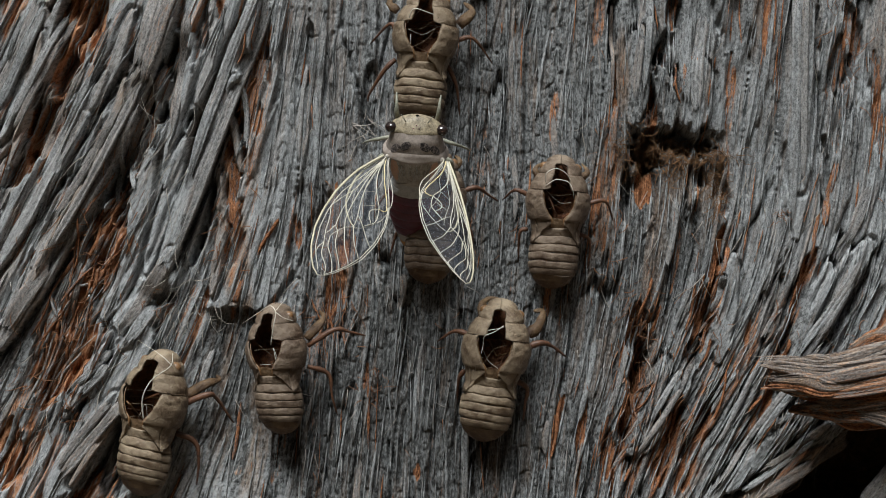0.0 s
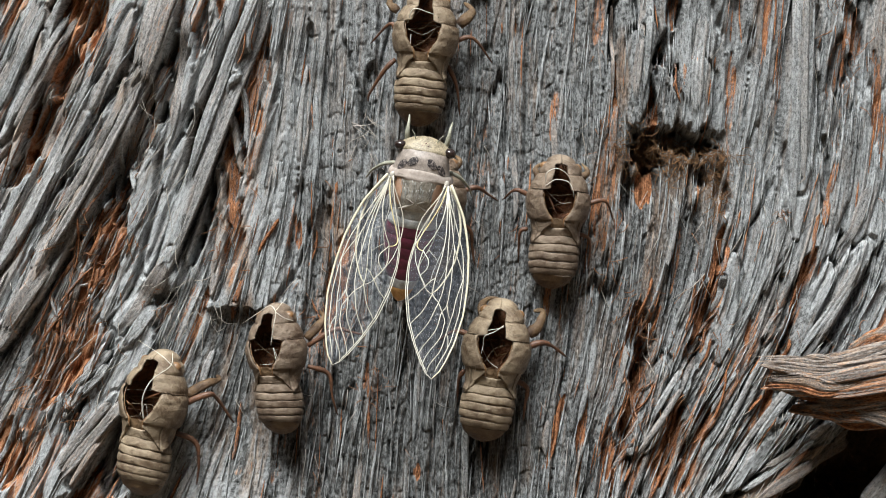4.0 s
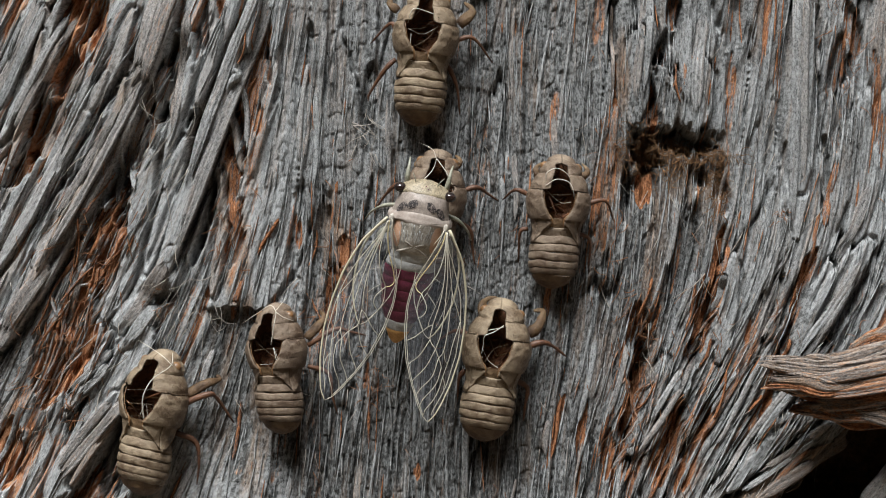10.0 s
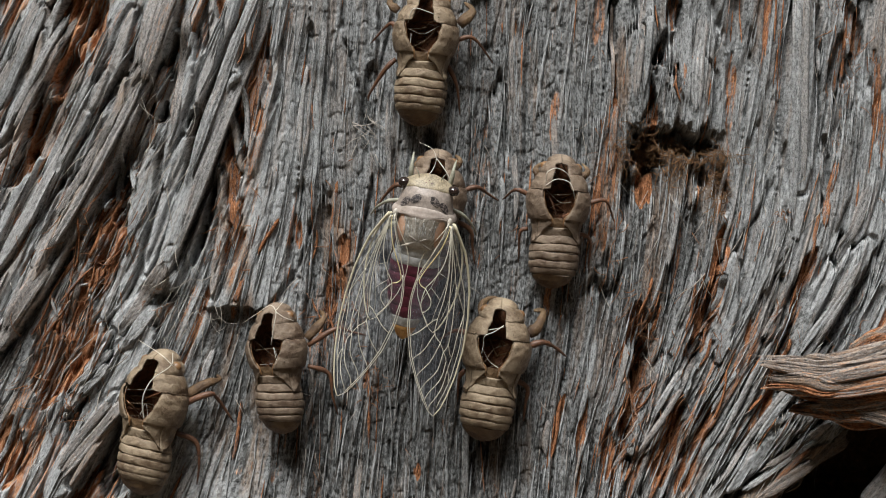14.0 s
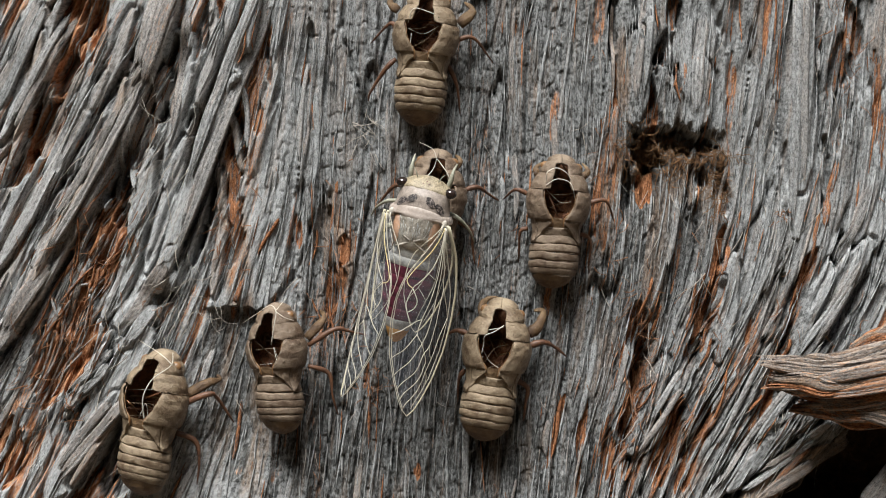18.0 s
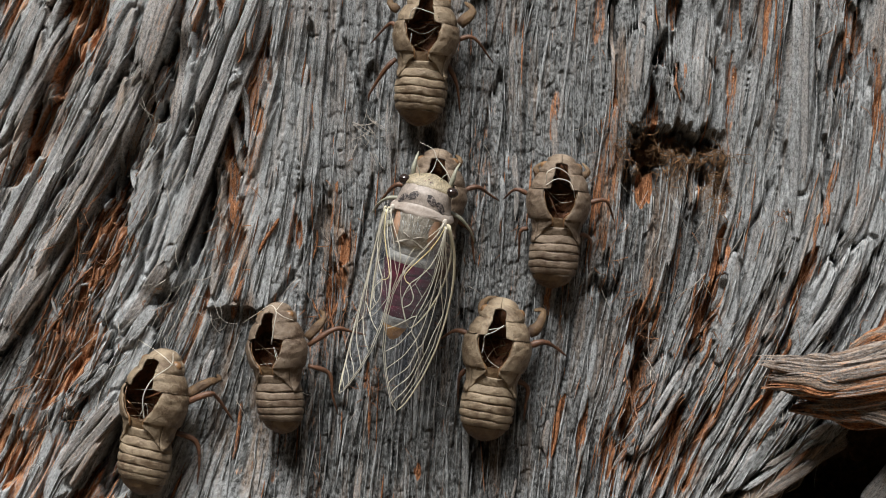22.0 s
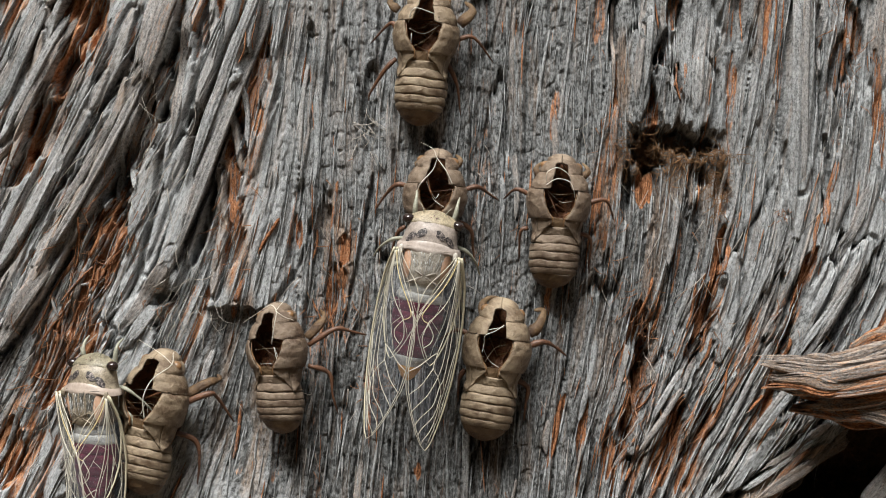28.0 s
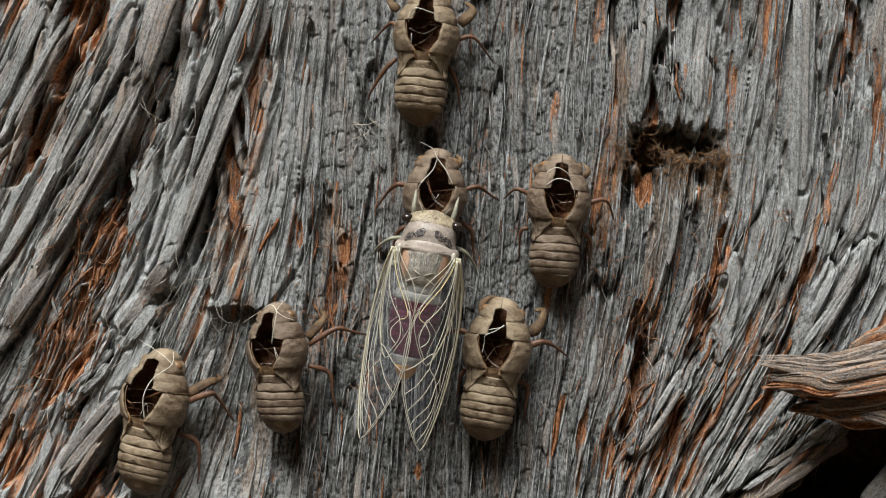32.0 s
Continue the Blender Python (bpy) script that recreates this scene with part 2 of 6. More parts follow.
def tube(points, radii, sides=7, flat=1.0):
    """A round limb along points with a radius at each, its ends closed."""
    pts = [Vector(p) for p in points]
    verts, faces = [], []
    for i, p in enumerate(pts):
        d = (pts[min(i + 1, len(pts) - 1)] - pts[max(i - 1, 0)]).normalized()
        a = d.cross(Vector((0.13, 0.21, 1.0)))
        if a.length < 1e-4:
            a = d.cross(Vector((1, 0, 0)))
        a.normalize()
        b = d.cross(a)
        for j in range(sides):
            w = math.tau * j / sides
            verts.append(p + a * math.cos(w) * radii[i] + b * math.sin(w) * radii[i] * flat)
    n = len(pts)
    for i in range(n - 1):
        for j in range(sides):
            k = (j + 1) % sides
            faces.append((i * sides + j, i * sides + k, (i + 1) * sides + k, (i + 1) * sides + j))
    faces.append(tuple(range(sides - 1, -1, -1)))
    faces.append(tuple((n - 1) * sides + j for j in range(sides)))
    return verts, faces


def smooth_line(points, n):
    """n + 1 points on a rounded curve through the given ones."""
    p = [Vector(q) for q in points]
    p = [p[0] * 2 - p[1]] + p + [p[-1] * 2 - p[-2]]
    out = []
    for k in range(n + 1):
        u = k / n * (len(p) - 3)
        i = min(int(u), len(p) - 4)
        u -= i
        a, b, c, d = p[i:i + 4]
        out.append(0.5 * (2 * b + (c - a) * u + (2 * a - 5 * b + 4 * c - d) * u * u + (3 * b - a - 3 * c + d) * u ** 3))
    return out


def ball(centre, radii, ns=10, nt=16):
    def f(s, t):
        a, w = math.pi * s, math.tau * t
        return (centre[0] + radii[0] * math.sin(a) * math.cos(w), centre[1] + radii[1] * math.cos(a), centre[2] + radii[2] * math.sin(a) * math.sin(w))
    return sheet(f, ns, nt, True)


def curve(x, knots):
    return float(np.interp(x, [k[0] for k in knots], [k[1] for k in knots]))


# ---- the trunk's face: a relief of stringy bark ----
def lattice(seed):
    return np.random.RandomState(seed).rand(257, 257) * 2 - 1


def grain_noise(x, y, seed):
    """Smooth noise from -1 to 1 on arrays."""
    tab = lattice(seed)
    xi, yi = np.floor(x).astype(int), np.floor(y).astype(int)
    fx, fy = x - xi, y - yi
    fx, fy = fx * fx * fx * (fx * (fx * 6 - 15) + 10), fy * fy * fy * (fy * (fy * 6 - 15) + 10)
    x0, x1, y0, y1 = xi % 256, (xi + 1) % 256, yi % 256, (yi + 1) % 256
    return (tab[x0, y0] * (1 - fx) + tab[x1, y0] * fx) * (1 - fy) + (tab[x0, y1] * (1 - fx) + tab[x1, y1] * fx) * fy


def step(a, b, x):
    t = np.clip((x - a) / (b - a), 0, 1)
    return t * t * (3 - 2 * t)


STEP = 0.20
GX = np.arange(-120.0, 120.01, STEP)
GZ = np.arange(-68.0, 68.01, STEP)
NX, NZ = len(GX), len(GZ)
X, Z = np.meshgrid(GX, GZ)


def lean(x, z):
    """How far the grain runs sideways for each millimetre that it climbs."""
    s = 0.05 + 0.42 * step(-22, -78, x) + step(18, 95, x) * (0.07 + 0.55 * step(22, -48, z))
    return s + 0.07 * grain_noise(x / 24, z / 30, 3)


# the map across the grain, carried up and down from the middle row
WIDE = np.arange(-240.0, 240.01, STEP)
inside = slice(int(round((GX[0] - WIDE[0]) / STEP)), int(round((GX[0] - WIDE[0]) / STEP)) + NX)
ACROSS = np.zeros_like(X)
mid = NZ // 2
for rows, way in ((range(mid, NZ), 1), (range(mid - 1, -1, -1), -1)):
    line = WIDE.copy()
    for j in rows:
        if j != mid:
            line = np.interp(WIDE - way * lean(WIDE, GZ[j]) * STEP, WIDE, line)
        ACROSS[j] = line[inside]
U, V = ACROSS, Z

# fibres part sideways a little, so that no line of the relief runs on dead straight
stray = 0.5 * grain_noise(X / 6, Z / 14, 13) + 0.12 * grain_noise(X / 1.8, Z / 5, 14)
UF = U + stray
rag = grain_noise(UF / 0.8, V / 9, 11) * 0.45 + grain_noise(UF / 2.0, V / 20, 12) * 0.55
thread = grain_noise(UF / 0.62, V / 11, 15)
middle = step(-52, -36, X) * step(52, 26, X)       # the calmer, crazed bark between the straps


def plates(across, up, wide, tall, seed):
    """Long torn plates laid along the grain. For every place: the plate's own level from -1 to 1, a second random of it, how near its rim is (0 at the rim), and the
    place within it, sideways and upwards."""
    tab = np.random.RandomState(seed).rand(4, 256, 256)
    a, b = across / wide, up / tall
    ia, ib = np.floor(a).astype(int), np.floor(b).astype(int)
    cells = []
    for i in (-1, 0, 1):
        for j in (-1, 0, 1):
            p, q = (ia + i) % 256, (ib + j) % 256
            ox, oz = a - (ia + i + 0.1 + 0.8 * tab[0][p, q]), b - (ib + j + tab[1][p, q])
            cells.append((np.hypot(ox, oz), tab[2][p, q] * 2 - 1, tab[3][p, q], ox, oz))
    far = np.stack([c[0] for c in cells])
    first, second = np.partition(far, 1, axis=0)[:2]
    share = np.exp(-(far - first) * wide / 0.16)      # worn rims: the step from plate to plate takes about a third of a millimetre
    share /= share.sum(axis=0)
    level, other, da, db = (sum(w * c[k] for w, c in zip(share, cells)) for k in (1, 2, 3, 4))
    return level, other, second - first, da, db


HEIGHT = np.zeros_like(X)
FRESH = np.zeros_like(X)
BELTS = np.zeros_like(X)
torn_edge = 0.55 * rag + 0.22 * thread
rough = (1 - 0.35 * middle) 
zone = step(-0.15, 0.35, grain_noise(X / 12, Z / 20, 52))
for k, (wide, tall, amp, gap, deep) in enumerate(((9.0, 80, 0.95, 0.045, 3.4), (4.0, 42, 0.58, 0.085, 1.6), (1.8, 22, 0.25, 0.18, 0.32), (0.8, 12, 0.12, 0.0, 0.0))):
    level, other, rim, da, db = plates(UF + torn_edge * min(1.0, wide / 3), V + 1.5 * thread + 3.0 * rag, wide, tall, 20 + k)
    # the lower end of a plate stands off the one below it
    HEIGHT += amp * rough * (level + 0.4 * da * (other - 0.5) - 0.9 * db)
    if gap:
        HEIGHT -= deep * np.exp(-(rim / gap) ** 2) * step(0.40, 0.65, other)
    if k in (1, 2):
        lost = step(0.86, 0.92, other)
        HEIGHT -= (3.0, 1.2)[k - 1] * lost
        FRESH = np.maximum(FRESH, (0.66 * lost + 0.50 * step(0.76, 0.82, other) * (1 - lost)) * zone * (1 - 0.45 * middle))
HEIGHT += 0.16 * (1 - 2 * np.abs(grain_noise(UF / 0.9, V / 22, 32))) + 0.09 * thread + 0.08 * grain_noise(UF / 0.7, V / 4, 34)
HEIGHT += 0.05 * grain_noise(X / 0.5, Z / 0.6, 35)
level, other, rim, da, db = plates(UF + 0.5 * rag, V + 0.6 * rag, 2.2, 5.0, 36)
HEIGHT += middle * (0.28 * level - 0.45 * np.exp(-(rim / 0.16) ** 2) * step(0.3, 0.6, other) - 0.2 * db)
pits = grain_noise(X / 1.5, Z / 2.2, 45)
HEIGHT -= 0.9 * step(0.92, 0.95, pits) * middle


def along(x0, z0, x1, z1, wide, ragged=0.45):
    """A soft mask about the line from one point to the other, torn at its rim along the grain."""
    dx, dz = x1 - x0, z1 - z0
    ln = math.hypot(dx, dz)
    s = np.clip(((X - x0) * dx + (Z - z0) * dz) / ln ** 2, 0, 1)
    d = np.hypot(X - x0 - s * dx, Z - z0 - s * dz)
    w = wide * (1 - 0.75 * np.abs(2 * s - 1) ** 3) * (1 + 1.2 * ragged * rag + 0.5 * ragged * thread)
    return step(1.12, 0.88, d / np.maximum(w, 0.05))


def belt(points, wide, high, fresh=0.0, warm=0.0, trench=1.2):
    """One long flat strap of bark along a bent line of (x, z) points."""
    global HEIGHT, FRESH, BLEACH_LIFT, WARM, BELTS
    near, done = np.full(X.shape, 99.0), 0.0
    total = sum(math.hypot(q[0] - p[0], q[1] - p[1]) for p, q in zip(points, points[1:]))
    place = np.zeros_like(X)
    for (x0, z0), (x1, z1) in zip(points, points[1:]):
        ln = math.hypot(x1 - x0, z1 - z0)
        s = np.clip(((X - x0) * (x1 - x0) + (Z - z0) * (z1 - z0)) / ln ** 2, 0, 1)
        d = np.hypot(X - x0 - s * (x1 - x0), Z - z0 - s * (z1 - z0))
        place = np.where(d < near, (done + s * ln) / total, place)
        near = np.minimum(near, d)
        done += ln
    w = wide * (1 - 0.5 * np.abs(2 * place - 1) ** 6) * (1 + 0.22 * rag + 0.12 * thread)
    m = step(1.08, 0.92, near / w)
    rim = step(1.25, 1.0, near / (w + 1.0)) * (1 - m)
    HEIGHT = HEIGHT * (1 - 0.65 * m) + m * high - rim * trench * (1 + 0.5 * rag)
    FRESH = FRESH * (1 - m) + fresh * m
    WARM = np.maximum(WARM * (1 - 0.6 * m), warm * m)
    BLEACH_LIFT = np.maximum(BLEACH_LIFT * (1 - rim), 0.7 * m)
    BELTS = np.maximum(BELTS, m)


def groove(x0, z0, x1, z1, wide, deep, fresh=0.8):
    global HEIGHT, FRESH
    m = along(x0, z0, x1, z1, wide, 0.6)
    HEIGHT = HEIGHT - m * deep * (1 + 0.35 * rag)
    FRESH = np.maximum(FRESH * (1 - 0.6 * m), fresh * m * (0.80 + 0.35 * thread))


def slab(x0, z0, x1, z1, wide, high, fresh=0.0, trench=1.5):
    global HEIGHT, FRESH, BLEACH_LIFT
    m = along(x0, z0, x1, z1, wide, 0.3)
    rim = along(x0, z0, x1, z1, wide * 1.25 + 0.9, 0.3) * (1 - m)
    HEIGHT = HEIGHT * (1 - 0.7 * m) + m * high - rim * trench * (1 + 0.5 * rag)
    FRESH = FRESH * (1 - m) + fresh * m
    BLEACH_LIFT = np.maximum(BLEACH_LIFT * (1 - rim), m)


# colour lifted across the left and lower right in place of more light
BLEACH_LIFT = np.maximum((1.0 + 0.3 * step(-20, 30, Z)) * step(-30, -56, X), 0.15 * step(30, 60, X) * step(-10, -40, Z))
# faint brown in the grey, where a younger layer shows
WARM = 0.42 * step(0.05, 0.45, grain_noise(UF / 2.6, V / 30, 81)) * step(-0.2, 0.4, grain_noise(X / 16, Z / 24, 82)) * (1 - 0.35 * middle)
# pale raised straps
slab(-46.9, 59.1, -51.9, 40.9, 2.0, 2.4)
slab(-51.9, 42.3, -68.2, -2.7, 3.2, 2.8)
slab(-68.2, 59.3, -75.3, 43.9, 4.0, 2.0, 0.15)
slab(-74.6, 45.3, -91.2, 14.3, 3.6, 2.4, 0.1)
slab(-88.3, 20.0, -102.8, -4.1, 3.4, 2.0, 0.2)
slab(-80.4, -22.5, -94.8, -39.5, 3.0, 1.8)
slab(-65.3, 0.1, -82.5, -25.3, 5.0, 1.6)
slab(-78.9, -35.2, -98.5, -62.6, 3.4, 1.5)
slab(90.0, 62.4, 88.6, 3.0, 3.8, 1.2)
slab(51.4, 59.2, 48.6, 31.7, 2.6, 1.6)
slab(64.2, 48.0, 62.1, 29.0, 4.5, 1.6)
slab(72.8, -1.3, 68.5, -28.0, 3.0, 1.4)
slab(106.1, 1.6, 87.1, -29.6, 3.6, 1.6)
slab(95.8, -36.7, 71.3, -60.5, 4.0, 1.8)
slab(110.5, -42.6, 82.8, -62.0, 3.0, 1.5)
slab(62.8, -28.0, 50.0, -50.4, 2.4, 1.4)

# rust-red furrows
groove(-90.0, 65.3, -96.3, 35.6, 3.4, 3.5, 1.0)
groove(-96.3, 37.0, -103.6, 23.6, 3.6, 3.5, 1.0)
groove(-103.6, 24.3, -110.9, 15.8, 2.0, 3.0, 0.7)
groove(-85.4, 63.8, -87.6, 51.1, 2.2, 2.5, 0.8)
groove(-102.0, 54.1, -104.0, 41.3, 1.6, 1.2, 0.8)
groove(-80.4, 5.8, -87.6, -11.2, 6.2, 1.8, 1.15)
groove(-89.7, -14.0, -100.7, -36.8, 6.6, 1.8, 1.15)
groove(-108.7, -44.0, -113.1, -61.1, 4.4, 2.0, 1.1)
groove(-78.2, 29.8, -81.8, 5.8, 2.6, 6.0, 0.6)
groove(-73.6, 43.9, -76.1, 19.9, 3.0, 4.5, 0.6)
groove(-64.6, 53.6, -70.3, 31.9, 3.0, 4.5, 0.4)
groove(-58.2, 62.0, -62.5, 46.6, 2.2, 3.5, 0.5)
groove(-48.9, 50.0, -50.0, 43.7, 1.2, 5.0, 0.2)
groove(-56.2, 21.2, -60.2, 0.1, 1.6, 5.0, 0.2)
groove(-51.4, 36.7, -50.4, 19.8, 1.6, 2.5, 0.7)
groove(-52.6, 17.0, -53.3, -4.1, 2.8, 1.5, 0.85)
groove(-45.1, 59.1, -44.8, 46.5, 1.8, 1.5, 0.9)
groove(-70.3, -9.7, -72.5, -14.7, 2.5, 2.5, 0.5)
groove(-81.8, -42.2, -85.4, -62.4, 2.4, 6.0, 0.3)
groove(-78.2, -49.3, -81.8, -62.3, 2.8, 6.0, 0.1)
groove(-17.4, 46.4, -19.5, 28.9, 1.3, 3.0, 0.1)
groove(-32.8, 56.2, -33.5, 40.8, 0.8, 2.0, 0.3)
groove(-26.5, -4.1, -27.9, -16.7, 3.0, 1.5, 0.85)
groove(-24.4, 2.9, -25.8, -4.1, 2.0, 1.0, 0.8)
groove(41.8, 61.9, 42.2, 48.6, 1.0, 3.5, 0.1)
groove(42.7, 47.9, 42.4, 35.9, 0.7, 2.0, 0.8)
groove(56.4, 55.0, 53.1, 43.7, 1.4, 4.0, 0.4)
groove(52.8, 45.1, 52.6, 28.2, 1.1, 3.0, 0.8)
groove(55.7, 40.9, 57.8, 28.3, 1.0, 2.5, 0.2)
groove(48.6, 28.2, 68.5, 25.2, 2.6, 7.0, 0.3)
groove(47.2, 25.4, 54.3, 21.2, 3.6, 8.0, 0.3)
groove(45.8, 21.2, 45.2, 6.5, 1.2, 7.0, 0.1)
groove(51.1, 21.2, 49.7, 10.4, 2.5, 1.2, 1.2)
groove(69.2, 21.3, 70.2, 8.6, 1.6, 3.0, 0.5)
groove(64.2, 19.9, 65.6, 15.6, 2.4, 3.5, 0.2)
groove(100.2, 54.1, 98.8, 24.3, 2.6, 3.5, 0.5)
groove(101.7, 62.6, 103.9, 47.0, 2.4, 3.0, 0.6)
groove(94.4, 62.5, 94.4, 28.5, 0.7, 1.8, 0.3)
groove(95.8, 28.5, 96.1, 5.8, 1.2, 3.0, 0.3)
groove(70.3, 5.8, 69.6, -4.1, 1.4, 1.2, 0.95)
groove(69.9, -6.9, 62.1, -28.0, 2.4, 3.0, 0.85)
groove(61.6, -28.0, 59.9, -35.0, 1.2, 4.5, 0.2)
groove(59.2, -36.4, 54.3, -58.9, 1.9, 2.5, 0.9)
groove(67.8, -35.1, 59.9, -60.4, 1.6, 2.0, 0.85)
groove(48.6, -13.9, 49.3, -28.0, 3.6, 2.5, 0.7)
groove(50.0, -28.0, 45.8, -49.0, 2.2, 3.5, 0.85)
groove(48.6, -22.3, 47.2, -36.4, 1.5, 5.0, 0.3)
groove(41.5, -44.8, 40.4, -57.4, 1.4, 2.5, 0.8)
groove(93.7, 0.1, 85.7, -25.3, 1.5, 2.2, 0.85)
groove(85.7, -22.5, 80.7, -40.8, 1.6, 2.5, 0.85)
groove(108.7, -5.5, 101.7, -22.6, 1.2, 2.5, 0.4)
groove(57.1, 1.5, 55.7, -16.7, 0.8, 2.2, 0.4)
groove(40.8, 0.1, 39.0, -22.3, 0.8, 2.5, 0.2)
groove(15.5, 40.8, 15.8, 19.7, 0.7, 2.2, 0.1)
groove(7.8, -50.3, 7.6, -61.7, 0.8, 3.0, 0.1)
groove(-3.4, 30.2, -2.7, 23.9, 1.2, 3.0, 0.1)
groove(-13.2, -47.5, -12.5, -54.5, 0.8, 2.0, 0.1)
groove(-10.4, 56.1, -11.8, 49.1, 0.8, 0.5, 0.8)
groove(17.6, 57.6, 16.7, 51.3, 0.9, 0.4, 1.0)
groove(30.3, -36.3, 25.4, -54.5, 0.9, 0.8, 0.95)
groove(35.3, -36.3, 33.1, -61.6, 1.3, 1.6, 0.85)
groove(41.3, 28.2, 39.3, 0.1, 2.2, 0.6, 0.62)
groove(-97.0, 1.6, -110.5, -21.2, 1.6, 0.3, 0.75)
groove(72.8, 49.5, 71.1, 15.6, 0.9, 1.0, 0.7)
groove(108.7, 49.9, 110.8, 20.1, 1.2, 0.8, 0.7)
groove(59.2, 8.6, 57.1, -11.1, 1.0, 0.8, 0.65)
groove(28.2, 39.4, 26.8, 26.8, 1.3, 0.4, 0.65)
groove(8.5, -27.9, 7.6, -36.3, 0.8, 0.6, 0.5)
groove(-36.3, 8.6, -35.9, 0.1, 1.0, 0.5, 0.8)
groove(77.1, -16.8, 74.2, -36.5, 0.8, 1.2, 0.6)
groove(-6.2, -53.1, -6.4, -57.3, 1.0, 0.4, 0.9)
groove(-18.8, -27.9, -19.5, -34.9, 1.2, 0.4, 0.9)

# the broad straps of the leaning bark, and the dark gaps beside them
groove(-87.6, 62.4, -91.2, 52.5, 2.0, 3.5, 0.9)
groove(-92.7, 49.7, -97.0, 39.1, 1.8, 4.5, 0.7)
groove(-97.7, 37.0, -104.3, 22.2, 2.4, 3.0, 1.0)
groove(-85.4, 62.4, -88.3, 46.8, 1.0, 2.5, 0.8)
groove(-82.5, 10.0, -86.1, -4.1, 4.2, 4.0, 1.0)
groove(-78.9, 21.3, -80.4, 5.8, 1.3, 6.0, 0.3)
groove(-89.8, -9.8, -96.3, -22.5, 2.8, 3.0, 1.1)
groove(-95.6, -22.5, -100.7, -39.6, 3.4, 2.5, 1.1)
groove(-107.2, -46.8, -111.7, -59.7, 2.5, 2.5, 1.0)
groove(-66.5, 53.7, -68.2, 42.4, 0.8, 6, 0.15)
groove(-70.3, 48.1, -71.8, 39.6, 0.8, 6, 0.15)
groove(-63.9, 48.7, -65.6, 42.4, 0.8, 5, 0.15)
groove(-72.8, 38.9, -73.6, 34.0, 0.7, 5, 0.15)
groove(-69.3, 36.8, -70.3, 29.7, 0.7, 5, 0.15)
groove(-60.8, 35.3, -63.2, 28.3, 1.1, 6, 0.15)
groove(-79.9, 28.4, -80.8, 21.3, 1.0, 7, 0.15)
groove(-48.7, 49.3, -49.7, 44.4, 0.8, 6, 0.15)
groove(-51.4, 40.9, -53.3, 33.9, 0.8, 6, 0.15)
groove(-57.1, 17.0, -58.0, 5.8, 0.8, 6, 0.15)
groove(-59.7, 5.8, -62.5, -4.1, 1.1, 5, 0.15)
groove(-67.5, -11.1, -72.5, -13.3, 1.7, 5, 0.15)
groove(-45.8, 59.1, -45.2, 53.5, 1.1, 0.5, 1.0)
groove(-44.1, 50.7, -43.0, 40.8, 1.0, 3.5, 0.6)
groove(-45.8, 36.6, -46.2, 28.2, 1.1, 1.5, 0.9)
groove(-53.3, 26.8, -51.9, 13.5, 1.3, 1.0, 0.95)
groove(-54.7, 10.0, -56.1, -2.0, 1.4, 1.2, 0.9)
groove(-50.4, 1.5, -51.1, -13.9, 2.2, 0.4, 0.55)
groove(-37.0, 8.6, -38.4, -4.1, 0.8, 2.0, 0.7)
groove(42.0, 63.3, 41.3, 46.5, 0.8, 5, 0.1)
groove(57.8, 63.4, 57.1, 55.0, 1.7, 4, 0.5)
groove(54.3, 49.3, 52.8, 45.8, 1.1, 4, 0.3)
groove(52.8, 46.5, 52.0, 28.9, 0.7, 0.6, 1.0)
groove(42.2, 43.6, 42.7, 33.8, 0.8, 1.5, 0.8)
groove(69.2, 4.4, 67.3, -8.3, 1.7, 1.0, 0.95)
groove(67.3, -8.3, 63.5, -22.4, 2.2, 1.2, 1.0)
groove(63.5, -22.4, 60.6, -31.5, 1.7, 4, 0.6)
groove(59.2, -35.0, 52.1, -58.9, 2.0, 1.5, 1.0)
groove(49.3, -16.7, 47.9, -36.4, 2.2, 3, 0.95)
groove(50.7, -20.9, 49.3, -30.8, 1.1, 4, 0.2)
groove(92.2, -1.3, 87.1, -16.8, 1.7, 1.5, 1.0)
groove(87.1, -16.8, 85.0, -28.1, 1.4, 2.0, 0.9)
groove(82.8, -35.2, 79.9, -43.6, 1.3, 1.5, 1.0)
groove(46.5, -44.8, 42.2, -61.6, 1.4, 2.5, 0.85)
groove(62.1, -46.3, 57.8, -61.7, 1.3, 1.5, 0.8)
groove(103.1, 49.9, 100.2, 41.3, 2.0, 4, 0.3)
groove(100.2, 41.3, 98.8, 28.5, 1.3, 3, 0.2)
groove(89.3, -5.5, 84.3, -19.7, 0.8, 3, 0.2)
groove(110.5, 1.6, 101.7, -16.9, 1.1, 3, 0.15)
belt(((-46.2, 61.9), (-53.3, 42.3), (-58.0, 28.3), (-62.5, 15.6), (-71.3, -10.0)), 2.8, 3.2, 0.0, 0.0, 2.4)
belt(((-66.5, 64.9), (-73.6, 46.7), (-80.4, 30.5), (-86.9, 18.5), (-95.6, 3.7), (-108.7, -18.4), (-111.7, -24.1)), 3.4, 2.8, 0.1, 0.25, 2.0)
belt(((-79.4, 42.5), (-82.5, 28.4), (-88.3, 15.7)), 1.3, 2.8, 0.1, 0.6)
belt(((-89.8, 15.7), (-98.5, 0.1), (-108.7, -17.6)), 1.3, 2.8, 0.1, 0.7)
belt(((-84.0, 44.0), (-92.7, 28.5), (-102.8, 11.5), (-113.1, -5.6)), 1.8, 1.6, 0.0, 0.0)
belt(((-99.9, 59.8), (-105.8, 45.6), (-113.1, 30.1)), 1.8, 1.8, 0.0, 0.0)
